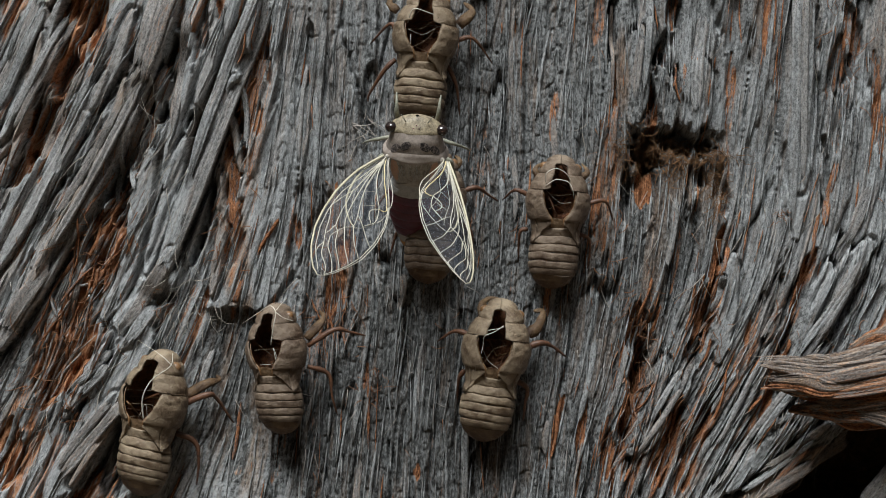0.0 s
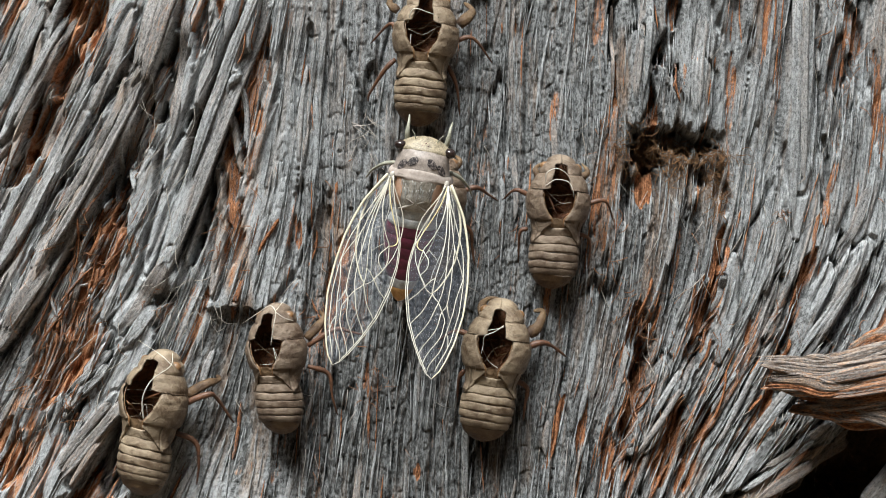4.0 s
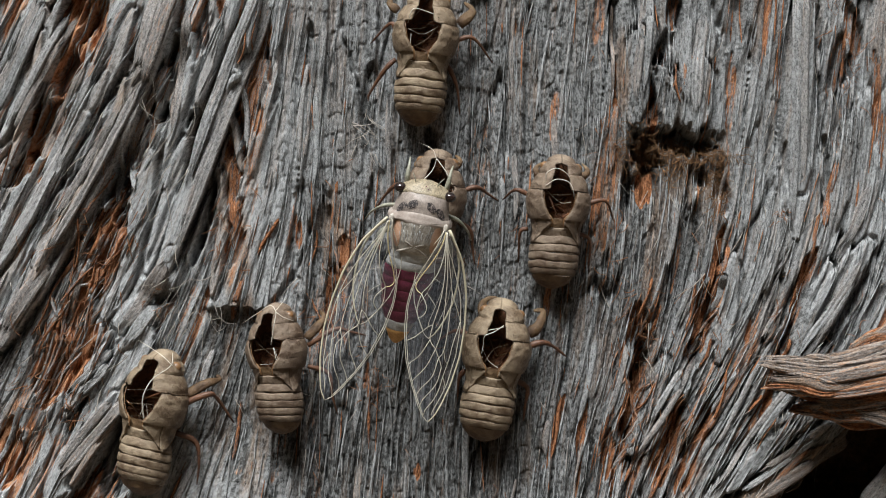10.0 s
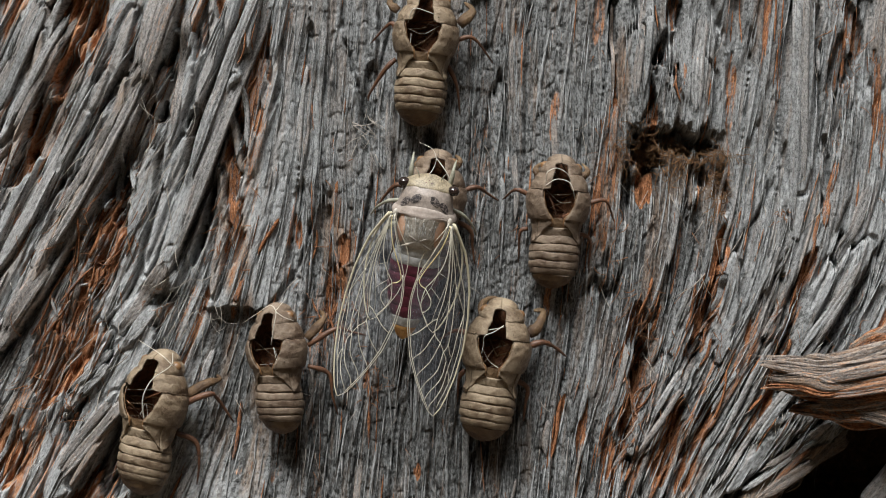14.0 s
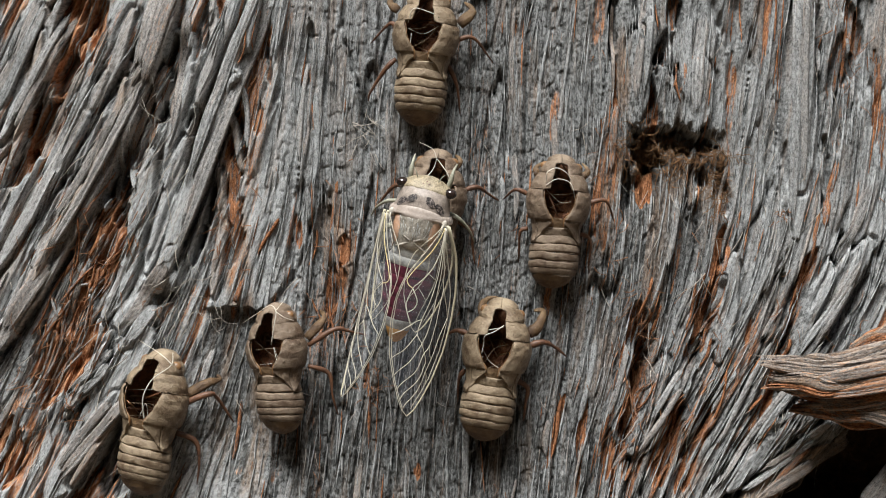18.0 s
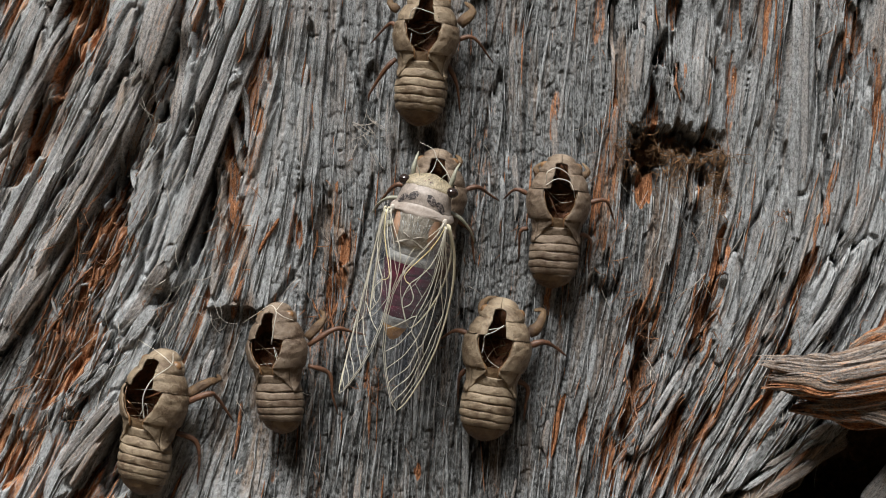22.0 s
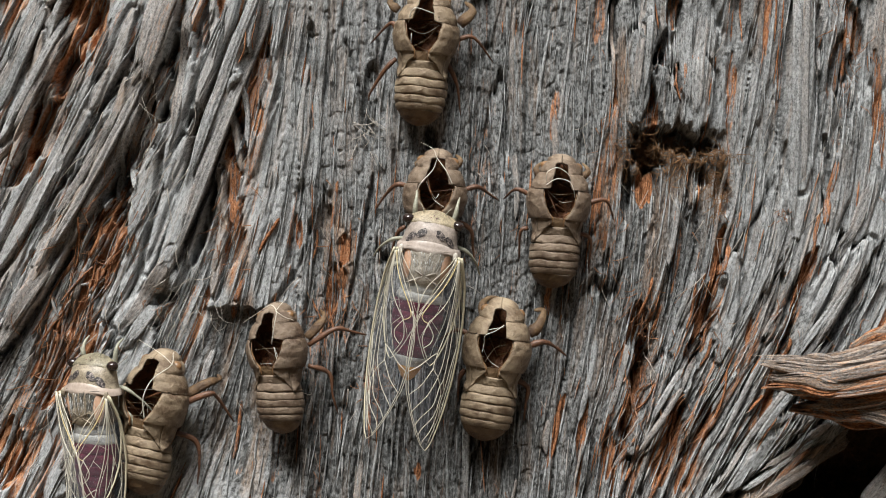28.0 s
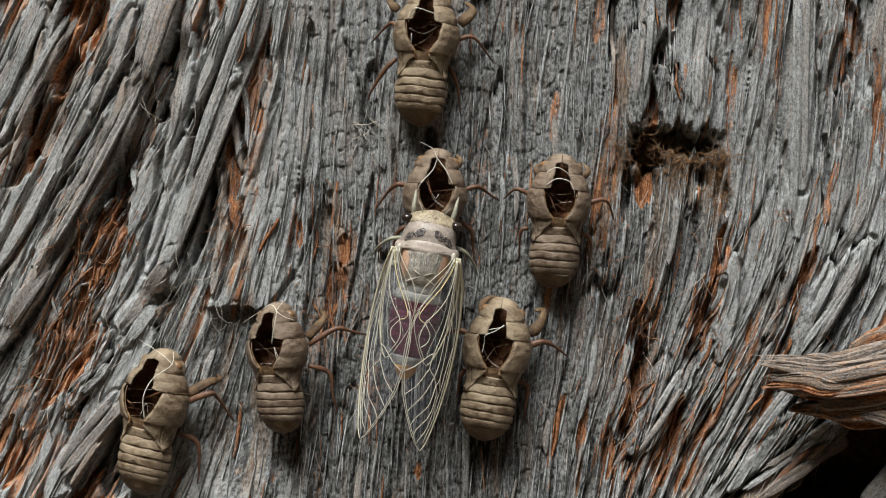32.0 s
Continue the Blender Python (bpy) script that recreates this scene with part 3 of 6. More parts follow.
belt(((-100.7, 54.1), (-102.8, 41.3), (-108.7, 21.5)), 1.1, 2.0, 0.0, 0.5)
belt(((-95.6, 62.5), (-99.2, 54.1), (-105.8, 38.5), (-111.7, 27.2)), 1.3, 1.6, 0.0, 0.0)
belt(((-77.5, 59.4), (-81.8, 46.8), (-87.6, 35.5)), 1.5, 1.2, 0.0, 0.2)
belt(((-62.5, 53.6), (-63.9, 41.0), (-68.2, 25.5), (-69.6, 15.6)), 1.3, 0.8, 0.0, 0.0)
belt(((-57.5, 62.0), (-56.8, 49.4), (-61.1, 36.7)), 1.4, 1.0, 0.0, 0.2)
belt(((-73.2, 24.1), (-75.3, 10.0), (-79.7, -8.3), (-84.7, -16.8)), 2.4, 1.2, 0.0, 0.0)
belt(((-64.6, 26.9), (-68.2, 14.2), (-73.9, -5.5)), 1.7, 1.0, 0.0, 0.0)
belt(((-73.9, -21.0), (-81.1, -33.8), (-89.8, -49.4), (-98.5, -63.7)), 4.5, 2.0, 0.0, 0.0)
belt(((-77.1, -33.0), (-84.0, -45.1), (-92.7, -58.7)), 1.1, 3.0, 0.3, 0.7)
belt(((-83.0, -20.8), (-88.3, -31.0), (-94.8, -42.1)), 1.1, 3.0, 0.0, 0.1)
belt(((-54.7, 40.9), (-51.9, 29.7), (-50.4, 19.8)), 1.0, 1.2, 0.0, 0.5)
belt(((-56.1, 19.8), (-54.7, 5.8), (-57.5, -11.1)), 1.3, 1.0, 0.1, 0.5)
belt(((100.2, -43.2), (90.0, -50.8), (75.6, -63.4)), 2.8, 2.0, 0.0, 0.0)
belt(((87.1, -45.1), (75.6, -54.9), (65.6, -63.2)), 2.1, 1.6, 0.0, 0.0)
belt(((96.1, -50.2), (87.1, -56.4), (74.2, -64.0)), 2.4, 0.4, 0.25, 0.9)
belt(((90.8, 62.4), (90.0, 45.4), (88.6, 28.4), (89.3, 15.7)), 3.1, 1.0, 0.0, 0.0)
belt(((53.6, 45.1), (55.7, 38.1), (56.4, 30.4)), 2.2, 1.4, 0.0, 0.0)
belt(((48.6, 53.5), (47.2, 42.3), (47.9, 30.3)), 2.5, 1.4, 0.0, 0.0)
belt(((55.0, -28.0), (51.4, -40.6), (46.5, -50.4)), 2.2, 1.6, 0.0, 0.0)
belt(((97.3, -4.1), (91.5, -16.9), (84.3, -33.8)), 2.2, 1.2, 0.0, 0.0)
belt(((107.5, 1.6), (100.2, -12.6), (94.4, -22.5)), 2.0, 1.2, 0.0, 0.0)

# a torn layer with a smoother, darker one below its lip
jag = 1.2 * grain_noise(U / 1.6, V * 0, 61) + 0.6 * grain_noise(U / 0.6, V * 0, 62)
lx0, lz0 = -56.4, -15.0
lx1 = -45.2
bared = step(lx0 - 5, lx0 + 1, X + 0.12 * (Z - lz0)) * step(lx1 + 7, lx1 + 3, X) * step(lz0 + 0.2, lz0 - 0.2, Z - jag * 0.8) * step(lz0 - 46, lz0 - 30, Z)
HEIGHT = HEIGHT * (1 - 0.6 * bared) - 4.6 * bared
FRESH *= 1 - bared
# the jagged tear to the right, with the lower bark set back under it
tx0, tz0 = 45.1, 29.3
tx1 = 71.3
torn = step(tx0, tx0 + 1, X) * step(tx1 + 1, tx1 - 2, X) * step(tz0 + 0.3, tz0 - 0.3, Z - 2.2 * jag + (X - tx0) * 0.08) * step(tz0 - 24, tz0 - 8, Z)
HEIGHT = HEIGHT - 2.2 * torn
# the rotted hollow
hx, hz = 104.6, -55.3
ang = math.radians(38)
lip_x, lip_z, lip_dx, lip_dz = 104.6, -42.2, -19.6, -20.2
lip = ((X - lip_x) * lip_dz - (Z - lip_z) * lip_dx) / math.hypot(lip_dx, lip_dz)      # how far a place lies outside the slanting lip
hollow = step(1.6, -0.6, lip + 0.9 * rag + 0.4 * thread) * step(-40.7, -43.7, Z + 0.06 * (X - lip_x) + 0.8 * rag)
HEIGHT = HEIGHT * (1 - 0.7 * hollow) - 14.0 * hollow
FRESH = np.maximum(FRESH, 0.55 * hollow)

HEIGHT[1:-1] = 0.5 * HEIGHT[1:-1] + 0.25 * (HEIGHT[:-2] + HEIGHT[2:])      # worn edges
for _ in range(2):
    HEIGHT[:, 1:-1] = 0.5 * HEIGHT[:, 1:-1] + 0.25 * (HEIGHT[:, :-2] + HEIGHT[:, 2:])
DEPTH = X ** 2 / (2 * TRUNK_R) - HEIGHT      # y of the relief, in mm


def blot(x, z, rx, rz):
    return step(1.25, 0.55, np.hypot((X - x) / rx, (Z - z) / rz) + 0.35 * grain_noise(X / 4, Z / 7, 71))


# pinkish-brown panels
WARM = np.maximum.reduce([WARM, 0.9 * blot(-51.1, -4.1, 3.4, 12.6), 0.7 * blot(-54.0, 24.0, 2.8, 9.8), 0.7 * blot(40.4, 15.6, 3.9, 15.4), 0.7 * blot(44.4, 45.1, 2.0, 12.6), 0.8 * blot(-25.8, -1.3, 4.2, 14.0), 0.4 * blot(62.8, 15.6, 8.4, 5.6), 0.5 * blot(57.1, -50.5, 8.4, 8.4), 0.5 * blot(-102.8, 49.9, 2.8, 8.4)])
# dark lichen on the smoother bark, and colour darkened in place of deep shadow
STAIN_SHADE = np.maximum.reduce([0.55 * blot(31.7, -4.1, 10, 14), 0.45 * blot(24.7, 53.4, 12, 9), 0.9 * blot(12.0, 5.7, 8, 17), 1.0 * blot(-3.4, -30.0, 20, 22), 1.0 * blot(-52.0, -36.0, 12, 22), 1.0 * blot(-25.8, -46.0, 18, 18), 1.0 * blot(14.0, -50.0, 14, 14),
                           0.4 * blot(16.2, -53.1, 16, 12), 0.5 * blot(-0.6, 44.9, 6, 15), 0.5 * blot(-18.1, 40.8, 3, 14), 0.5 * blot(21.9, 29.6, 4, 6),
                           0.5 * blot(-104.3, -29.7, 10, 14), 0.4 * blot(67.1, -47.8, 8, 8), 0.5 * blot(101.7, 30.0, 4, 12)])
# broad fields that deepen the shade by colour alone
STAIN_SHADE = np.maximum(STAIN_SHADE, (0.55 + 0.25 * step(0, -25, Z) * step(25, 5, X)) * step(-42, -28, X) * step(84, 48, X) * (1 - 0.35 * step(8, 30, Z) * step(5, -10, X)))
STAIN_SHADE = np.maximum(STAIN_SHADE, np.maximum.reduce([0.5 * blot(88.0, -36.0, 26, 26), 0.35 * blot(92.0, 42.0, 20, 26), 0.5 * blot(60.0, -40.0, 16, 22), 0.3 * blot(-92.0, 48.0, 20, 20), 0.75 * blot(51.4, 3.0, 16, 20), 0.7 * blot(-34.2, -44.7, 18, 22), 0.9 * blot(57.8, 18.4, 13, 12)]))


def skin(x, z):
    """Height of the bark above the trunk's round face at x, z."""
    i = min(max((x - GX[0]) / STEP, 0), NX - 2)
    j = min(max((z - GZ[0]) / STEP, 0), NZ - 2)
    a, b = int(i), int(j)
    u, v = i - a, j - b
    return float((HEIGHT[b, a] * (1 - u) + HEIGHT[b, a + 1] * u) * (1 - v) + (HEIGHT[b + 1, a] * (1 - u) + HEIGHT[b + 1, a + 1] * u) * v)


def on_belt(x, z):
    """Whether a broad strap lies at x, z."""
    return BELTS[int(min(max((z - GZ[0]) / STEP, 0), NZ - 1)), int(min(max((x - GX[0]) / STEP, 0), NX - 1))] > 0.4


def face_y(x):
    return x * x / (2 * TRUNK_R)


def grain_map(me, uv, fresh, stain_shade=None, bleach_lift=None, warm=None):
    layer = me.uv_layers.new(name="grain")
    loops = np.empty(len(me.loops), dtype=np.int32)
    me.loops.foreach_get("vertex_index", loops)
    layer.data.foreach_set("uv", np.asarray(uv, dtype=np.float32)[loops].ravel())
    me.attributes.new("fresh", 'FLOAT', 'POINT').data.foreach_set("value", np.asarray(fresh, dtype=np.float32))
    if warm is not None:
        me.attributes.new("warm", 'FLOAT', 'POINT').data.foreach_set("value", np.asarray(warm, dtype=np.float32))
    if stain_shade is not None:
        me.attributes.new("stain_shade", 'FLOAT', 'POINT').data.foreach_set("value", np.asarray(stain_shade, dtype=np.float32))
        me.attributes.new("bleach_lift", 'FLOAT', 'POINT').data.foreach_set("value", np.asarray(bleach_lift, dtype=np.float32))


trunk = tagged(new("tree_trunk"), "old trunk with weathered grey and rust-red stringy bark", "tree trunk", kind="structure")


def build_relief():
    me = bpy.data.meshes.new("bark")
    n = NX * NZ
    co = np.stack([X.ravel(), DEPTH.ravel(), Z.ravel()], 1) * MM
    idx = np.arange(n).reshape(NZ, NX)
    q = np.stack([idx[:-1, :-1], idx[:-1, 1:], idx[1:, 1:], idx[1:, :-1]], -1).reshape(-1, 4)
    q = q[(hollow[:-1, :-1] < 0.97).ravel()]      # the hollow is a real hole
    me.vertices.add(n)
    me.vertices.foreach_set("co", co.ravel().astype(np.float32))
    me.loops.add(q.size)
    me.loops.foreach_set("vertex_index", q.ravel().astype(np.int32))
    me.polygons.add(len(q))
    me.polygons.foreach_set("loop_start", np.arange(0, q.size, 4, dtype=np.int32))
    me.polygons.foreach_set("use_smooth", np.ones(len(q), dtype=bool))
    me.update(calc_edges=True)
    me.materials.append(BARK)
    grain_map(me, np.stack([U.ravel(), V.ravel()], 1), FRESH.ravel(), STAIN_SHADE.ravel(), BLEACH_LIFT.ravel(), WARM.ravel())
    ob = new("bark", me)
    ob.parent = trunk


def build_core():
    """The rest of the trunk, round, from the ground up, open where the relief sits."""
    half = math.asin(118.0 / TRUNK_R)
    cy = TRUNK_R

    def at(a, z, r):
        return (r * math.sin(a), cy - r * math.cos(a), z)
    verts, faces, uv = [], [], []
    zs = [-1150, -900, -600, -300, -150, -66, 66, 150, 300, 600, 1000, 2000, 3500, 5500, 8000]
    inner = [-half + 2 * half * k / 8 for k in range(9)]

    def grid(avals, zvals):
        k = len(verts)
        for z in zvals:
            for a in avals:
                r = TRUNK_R + (60 * max(0, (-z - 700) / 450) if z < -700 else 0) + 2.0 * math.sin(a * 37) + 1.5 * math.sin(a * 71 + z * 0.01)
                r *= 1 - 0.00004 * max(0, z - 300)
                verts.append(at(a, z, r))
                uv.append((a * TRUNK_R, z))
        w = len(avals)
        for i in range(len(zvals) - 1):
            for j in range(w - 1):
                faces.append((k + i * w + j, k + i * w + j + 1, k + (i + 1) * w + j + 1, k + (i + 1) * w + j))
    rest = [half + (math.tau - 2 * half) * k / 110 for k in range(111)]
    grid(rest, zs)
    grid(inner, zs[:6])
    grid(inner, zs[6:])
    lid = len(verts)
    verts.append((0, cy, 8050))
    uv.append((0, 8050))
    ring = [(len(zs) - 1) * 111 + j for j in range(111)]
    faces.extend((p, q, lid) for p, q in zip(ring, ring[1:]))
    me = mesh_from("trunk_core", verts, faces, BARK)
    grain_map(me, uv, [0.1] * len(verts))
    ob = new("trunk_core", me)
    ob.parent = trunk


def lath(path, wide, thick, fresh, seed, rise=0.0, ragged=0.5, warm=0.0):
    """A torn strip of bark along path: points (x, y, z) on its middle line. Its fibres part at both ends."""
    rnd = random.Random(seed)
    n = max(10, int(sum((Vector(b) - Vector(a)).length for a, b in zip(path, path[1:])) / 1.3))
    line = smooth_line(path, n)
    m = max(4, min(22, int(wide * 9)))
    verts, faces, uv, fr = [], [], [], []
    bumps = [rnd.uniform(-0.5, 0.25) for _ in range(m + 1)]
    ends = [(rnd.uniform(0, 0.18) * ragged, 1 - rnd.uniform(0, 0.34) * ragged) for _ in range(m + 1)]
    waver = [rnd.uniform(-1, 1) for _ in range(4)]
    for i in range(n + 1):
        for j in range(m + 1):
            a, b = ends[j]
            s = a + (b - a) * i / n
            k = min(int(s * n), n - 1)
            p = line[k].lerp(line[k + 1], s * n - k)
            d = (line[k + 1] - line[k]).normalized()
            side = d.cross(Vector((0, -1, 0))).normalized()
            taper = (min(1, s / 0.12, (1 - s) / 0.22) * 0.6 + 0.4)
            t = j / m * 2 - 1
            w = (t + 0.10 * waver[2] * math.sin(s * 8 + 3 * waver[3])) * wide * taper * (1 + 0.10 * math.sin(s * 9 + seed))
            up = thick * (1 - abs(t) ** 9) * (0.6 + 0.4 * taper) + bumps[j] * thick * (0.7 + 0.5 * noise.noise(Vector((s * n * 0.25, j * 0.8, seed)))) + rise * math.sin(math.pi * s)
            verts.append(p + side * w + Vector((0, -up, 0)))
            uv.append((seed * 7.3 + t * wide, s * n * 1.6))
            fr.append(fresh)
    top = len(verts)
    for i in range(n + 1):
        for j in (0, m):
            v = verts[i * (m + 1) + j]
            verts.append(Vector((v[0], v[1] + thick * 1.2 + 0.3, v[2])))
            uv.append(uv[i * (m + 1) + j])
            fr.append(fresh)
    for i in range(n):
        for j in range(m):
            faces.append((i * (m + 1) + j, i * (m + 1) + j + 1, (i + 1) * (m + 1) + j + 1, (i + 1) * (m + 1) + j))
        a, b = top + i * 2, top + i * 2 + 2
        faces.append((i * (m + 1), (i + 1) * (m + 1), b, a))
        faces.append((i * (m + 1) + m, a + 1, b + 1, (i + 1) * (m + 1) + m))
        faces.append((a, b, b + 1, a + 1))
    me = mesh_from("bark_strip", verts, faces, BARK)
    grain_map(me, uv, fr, warm=[warm] * len(verts))
    return me


STRIPS = 0


def strip(x0, z0, x1, z1, wide, thick=0.9, fresh=0.0, lift=0.4, warm=0.0):
    """A strip lying on the bark from its upper to its lower end."""
    global STRIPS
    STRIPS += 1
    pts = []
    for k in range(7):
        s = k / 6
        x, z = x0 + (x1 - x0) * s + 0.5 * math.sin(STRIPS + 4 * s), z0 + (z1 - z0) * s
        near = [skin(x + dx, z + dz) for dx in (-1, 0, 1) for dz in (-2, 0, 2)]
        h = sorted(near)[5]
        pts.append((x, face_y(x) - h - lift, z))
    ob = new("bark_strip", lath(pts, wide, thick, fresh, STRIPS, warm=max(warm, 0.6 * (STRIPS * 0.618 % 1) ** 2)))
    ob.parent = trunk
    return ob


def build_hollow():
    """The rotted cavity behind the hole, wider than its mouth."""

    def f(s, t):
        a = math.tau * t
        u, v = 46 * math.cos(a), 24 * math.sin(a)
        k = math.sin(math.pi * (0.42 + 0.58 * s)) ** 0.7 if s < 1 else 0.0
        k *= 1 + 0.10 * noise.noise(Vector((3 * math.cos(a), 3 * math.sin(a), 4 * s)))
        x, z = hx + (u * math.cos(ang) - v * math.sin(ang)) * k, hz + (u * math.sin(ang) + v * math.cos(ang)) * k
        return (x, face_y(hx) + 5 + 26 * s, z)
    v, fc = sheet(f, 14, 40, True)
    me = mesh_from("hollow_wall", v, fc, ROTTEN)
    new("hollow_wall", me).parent = trunk


build_relief()
build_core()
build_hollow()

def strap(x0, z0, x1, z1, wide, count, fresh=0.0, lift=0.5, seed=1, warm=0.0):
    """A broad torn strap of bark: a bundle of strips side by side."""
    r = random.Random(seed)
    ln = math.hypot(x1 - x0, z1 - z0)
    nx, nz = (z1 - z0) / ln, -(x1 - x0) / ln
    count = max(1, (count + 1) // 2)
    for k in range(count):
        o = wide * (2 * (k + 0.5) / count - 1) + r.uniform(-0.3, 0.3)
        a, b = -0.2 if z0 > 52 else r.uniform(-0.04, 0.25), r.uniform(0.7, 1.06)
        strip(x0 + (x1 - x0) * a + nx * o, z0 + (z1 - z0) * a + nz * o, x0 + (x1 - x0) * b + nx * o * 0.9, z0 + (z1 - z0) * b + nz * o * 0.9,
              wide / count * r.uniform(0.85, 1.15), r.uniform(0.5, 0.9), fresh * r.uniform(0.3, 1.5), lift * r.uniform(0.4, 1.5), warm * r.uniform(0.7, 1.0))


# straps and splinters that stand clear of the bark
strap(-47.3, 56.3, -67.5, -1.3, 3.0, 4, 0.0, 0.9, 1)
strap(-68.2, 63.5, -76.1, 41.1, 3.6, 4, 0.25, 0.7, 2, 0.4)
strap(-74.2, 42.5, -97.7, 0.1, 3.2, 5, 0.2, 0.7, 3, 0.4)
strap(-69.6, 46.7, -83.3, 12.9, 1.1, 2, 0.5, 0.9, 4, 0.6)
strap(-78.9, 34.0, -82.5, 10.0, 0.8, 2, 0.0, 1.6, 5)
strap(-78.5, 30.5, -76.8, 12.1, 0.9, 2, 0.0, 1.4, 6)
strap(-63.9, 53.6, -69.6, 19.9, 1.3, 2, 0.0, 0.6, 7)
strap(-80.4, -23.9, -95.3, -39.8, 2.0, 3, 0.0, 1.2, 8)
strap(-77.9, -33.7, -102.8, -65.2, 2.6, 4, 0.3, 0.8, 9, 0.5)
strap(-95.6, 54.0, -111.7, 25.8, 2.2, 3, 0.0, 0.6, 10)
strap(-102.8, 57.0, -116.1, 30.1, 2.2, 3, 0.0, 0.6, 11)
strap(-86.9, 49.7, -102.8, 15.8, 2.2, 3, 0.0, 0.6, 12)
strap(-95.6, 0.1, -111.7, -22.6, 1.8, 2, 0.5, 0.6, 13, 0.6)
strap(-63.9, 0.1, -82.5, -25.3, 3.2, 4, 0.0, 0.5, 14)
strap(-49.7, 40.9, -48.3, 24.0, 0.8, 2, 0.0, 1.0, 15)
strap(-53.3, 25.4, -51.1, 0.1, 1.6, 2, 0.6, 0.5, 16)
strap(-39.8, 10.0, -45.5, -1.3, 0.5, 2, 0.8, 0.6, 17)
strap(94.7, 27.1, 95.8, 8.6, 0.6, 2, 0.0, 1.4, 18)
strap(44.4, 40.9, 40.8, 15.6, 0.9, 2, 0.3, 0.7, 19)
strap(106.1, -2.7, 86.4, -31.0, 1.8, 3, 0.0, 0.8, 20)
strap(65.6, -21.0, 45.8, -54.6, 1.6, 3, 0.0, 0.8, 21)
strap(97.3, -22.6, 67.1, -61.8, 1.6, 3, 0.0, 0.7, 22)
strap(100.2, -42.4, 72.8, -60.5, 2.0, 3, 0.0, 0.8, 23)
strap(110.5, -43.3, 77.1, -64.8, 2.8, 4, 0.0, 0.9, 24, 0.9)
strap(92.9, -49.4, 78.5, -64.8, 2.0, 3, 0.45, 0.8, 25, 0.9)
strap(30.3, -36.3, 25.4, -56.6, 0.5, 2, 0.95, 0.3, 26)
strap(110.5, 20.1, 98.8, -2.7, 1.6, 2, 0.0, 0.6, 27)
strap(50.0, 59.1, 48.6, 31.7, 1.8, 3, 0.0, 0.5, 28)
strap(62.8, 53.6, 61.4, 29.0, 3.0, 4, 0.0, 0.4, 29)
strap(90.0, 56.8, 87.9, 5.8, 2.4, 4, 0.0, 0.4, 30)


def scattered(count, seed, wide, long, red_share, name, label=""):
    """Thin splinters lying along the grain: parts of the trunk, or, with a label, countless ones in one mesh."""
    r = random.Random(seed)
    verts, faces, uv, fr = [], [], [], []
    while count:
        x, z = r.uniform(-114, 114), r.uniform(-62, 66)
        ln = r.uniform(*long)
        w, th, lift = r.uniform(*wide), r.uniform(0.15, 0.5), r.uniform(-0.1, 0.35)
        fresh = r.uniform(0.5, 0.9) if r.random() < red_share else 0.0
        x += r.uniform(-0.4, 0.4)
        drift = r.gauss(0, 0.06)
        if skin(x, z) < -6 or (on_belt(x, z) and r.random() < 0.7):
            continue
        count -= 1
        k, n = len(verts), max(4, int(ln / 1.6))
        off = r.uniform(0, 500)
        for i in range(n + 1):
            s = i / n
            tap = w * (1 - abs(2 * s - 1) ** 3 * 0.85)
            h = max(skin(x, z), skin(x - 0.4, z), skin(x + 0.4, z)) + lift + 0.3 * math.sin(math.pi * s)
            y = face_y(x) - h
            for o, e in ((-1, 0.35), (-0.35, -th), (0.4, -th * 0.8), (1, 0.35)):
                verts.append((x + o * tap, y + e, z))
                uv.append((off + o * w, z))
                fr.append(fresh)
            sl = float(lean(np.array(x), np.array(z))) + drift
            x -= sl * ln / n
            z -= ln / n
        for i in range(n):
            for j in range(3):
                a = k + i * 4 + j
                faces.append((a, a + 1, a + 5, a + 4))
        if not label:
            me = mesh_from(name, verts, faces, BARK)
            grain_map(me, uv, fr)
            new(name, me).parent = trunk
            verts, faces, uv, fr = [], [], [], []
    if not label:
        return
    me = mesh_from(name, verts, faces, BARK)
    grain_map(me, uv, fr)
    tagged(new(name, me), label, "bark splinters", kind="stuff")


rnd = random.Random(5)
for k in range(110):
    x, z = rnd.uniform(-112, 112), rnd.uniform(-58, 66)
    long = rnd.uniform(9, 30)
    x1, z1 = x, z
    for _ in range(8):
        x1 -= float(lean(np.array(x1), np.array(z1))) * long / 8
        z1 -= long / 8
    if skin(x, z) < -6 or skin(x1, z1) < -6 or on_belt(x, z) or on_belt(x1, z1) or on_belt((x + x1) / 2, (z + z1) / 2):
        continue
    strip(x, z, x1, z1, rnd.uniform(0.3, 0.9), rnd.uniform(0.35, 0.7), 0.6 if rnd.random() < 0.08 else 0.0, rnd.uniform(0.0, 0.4))
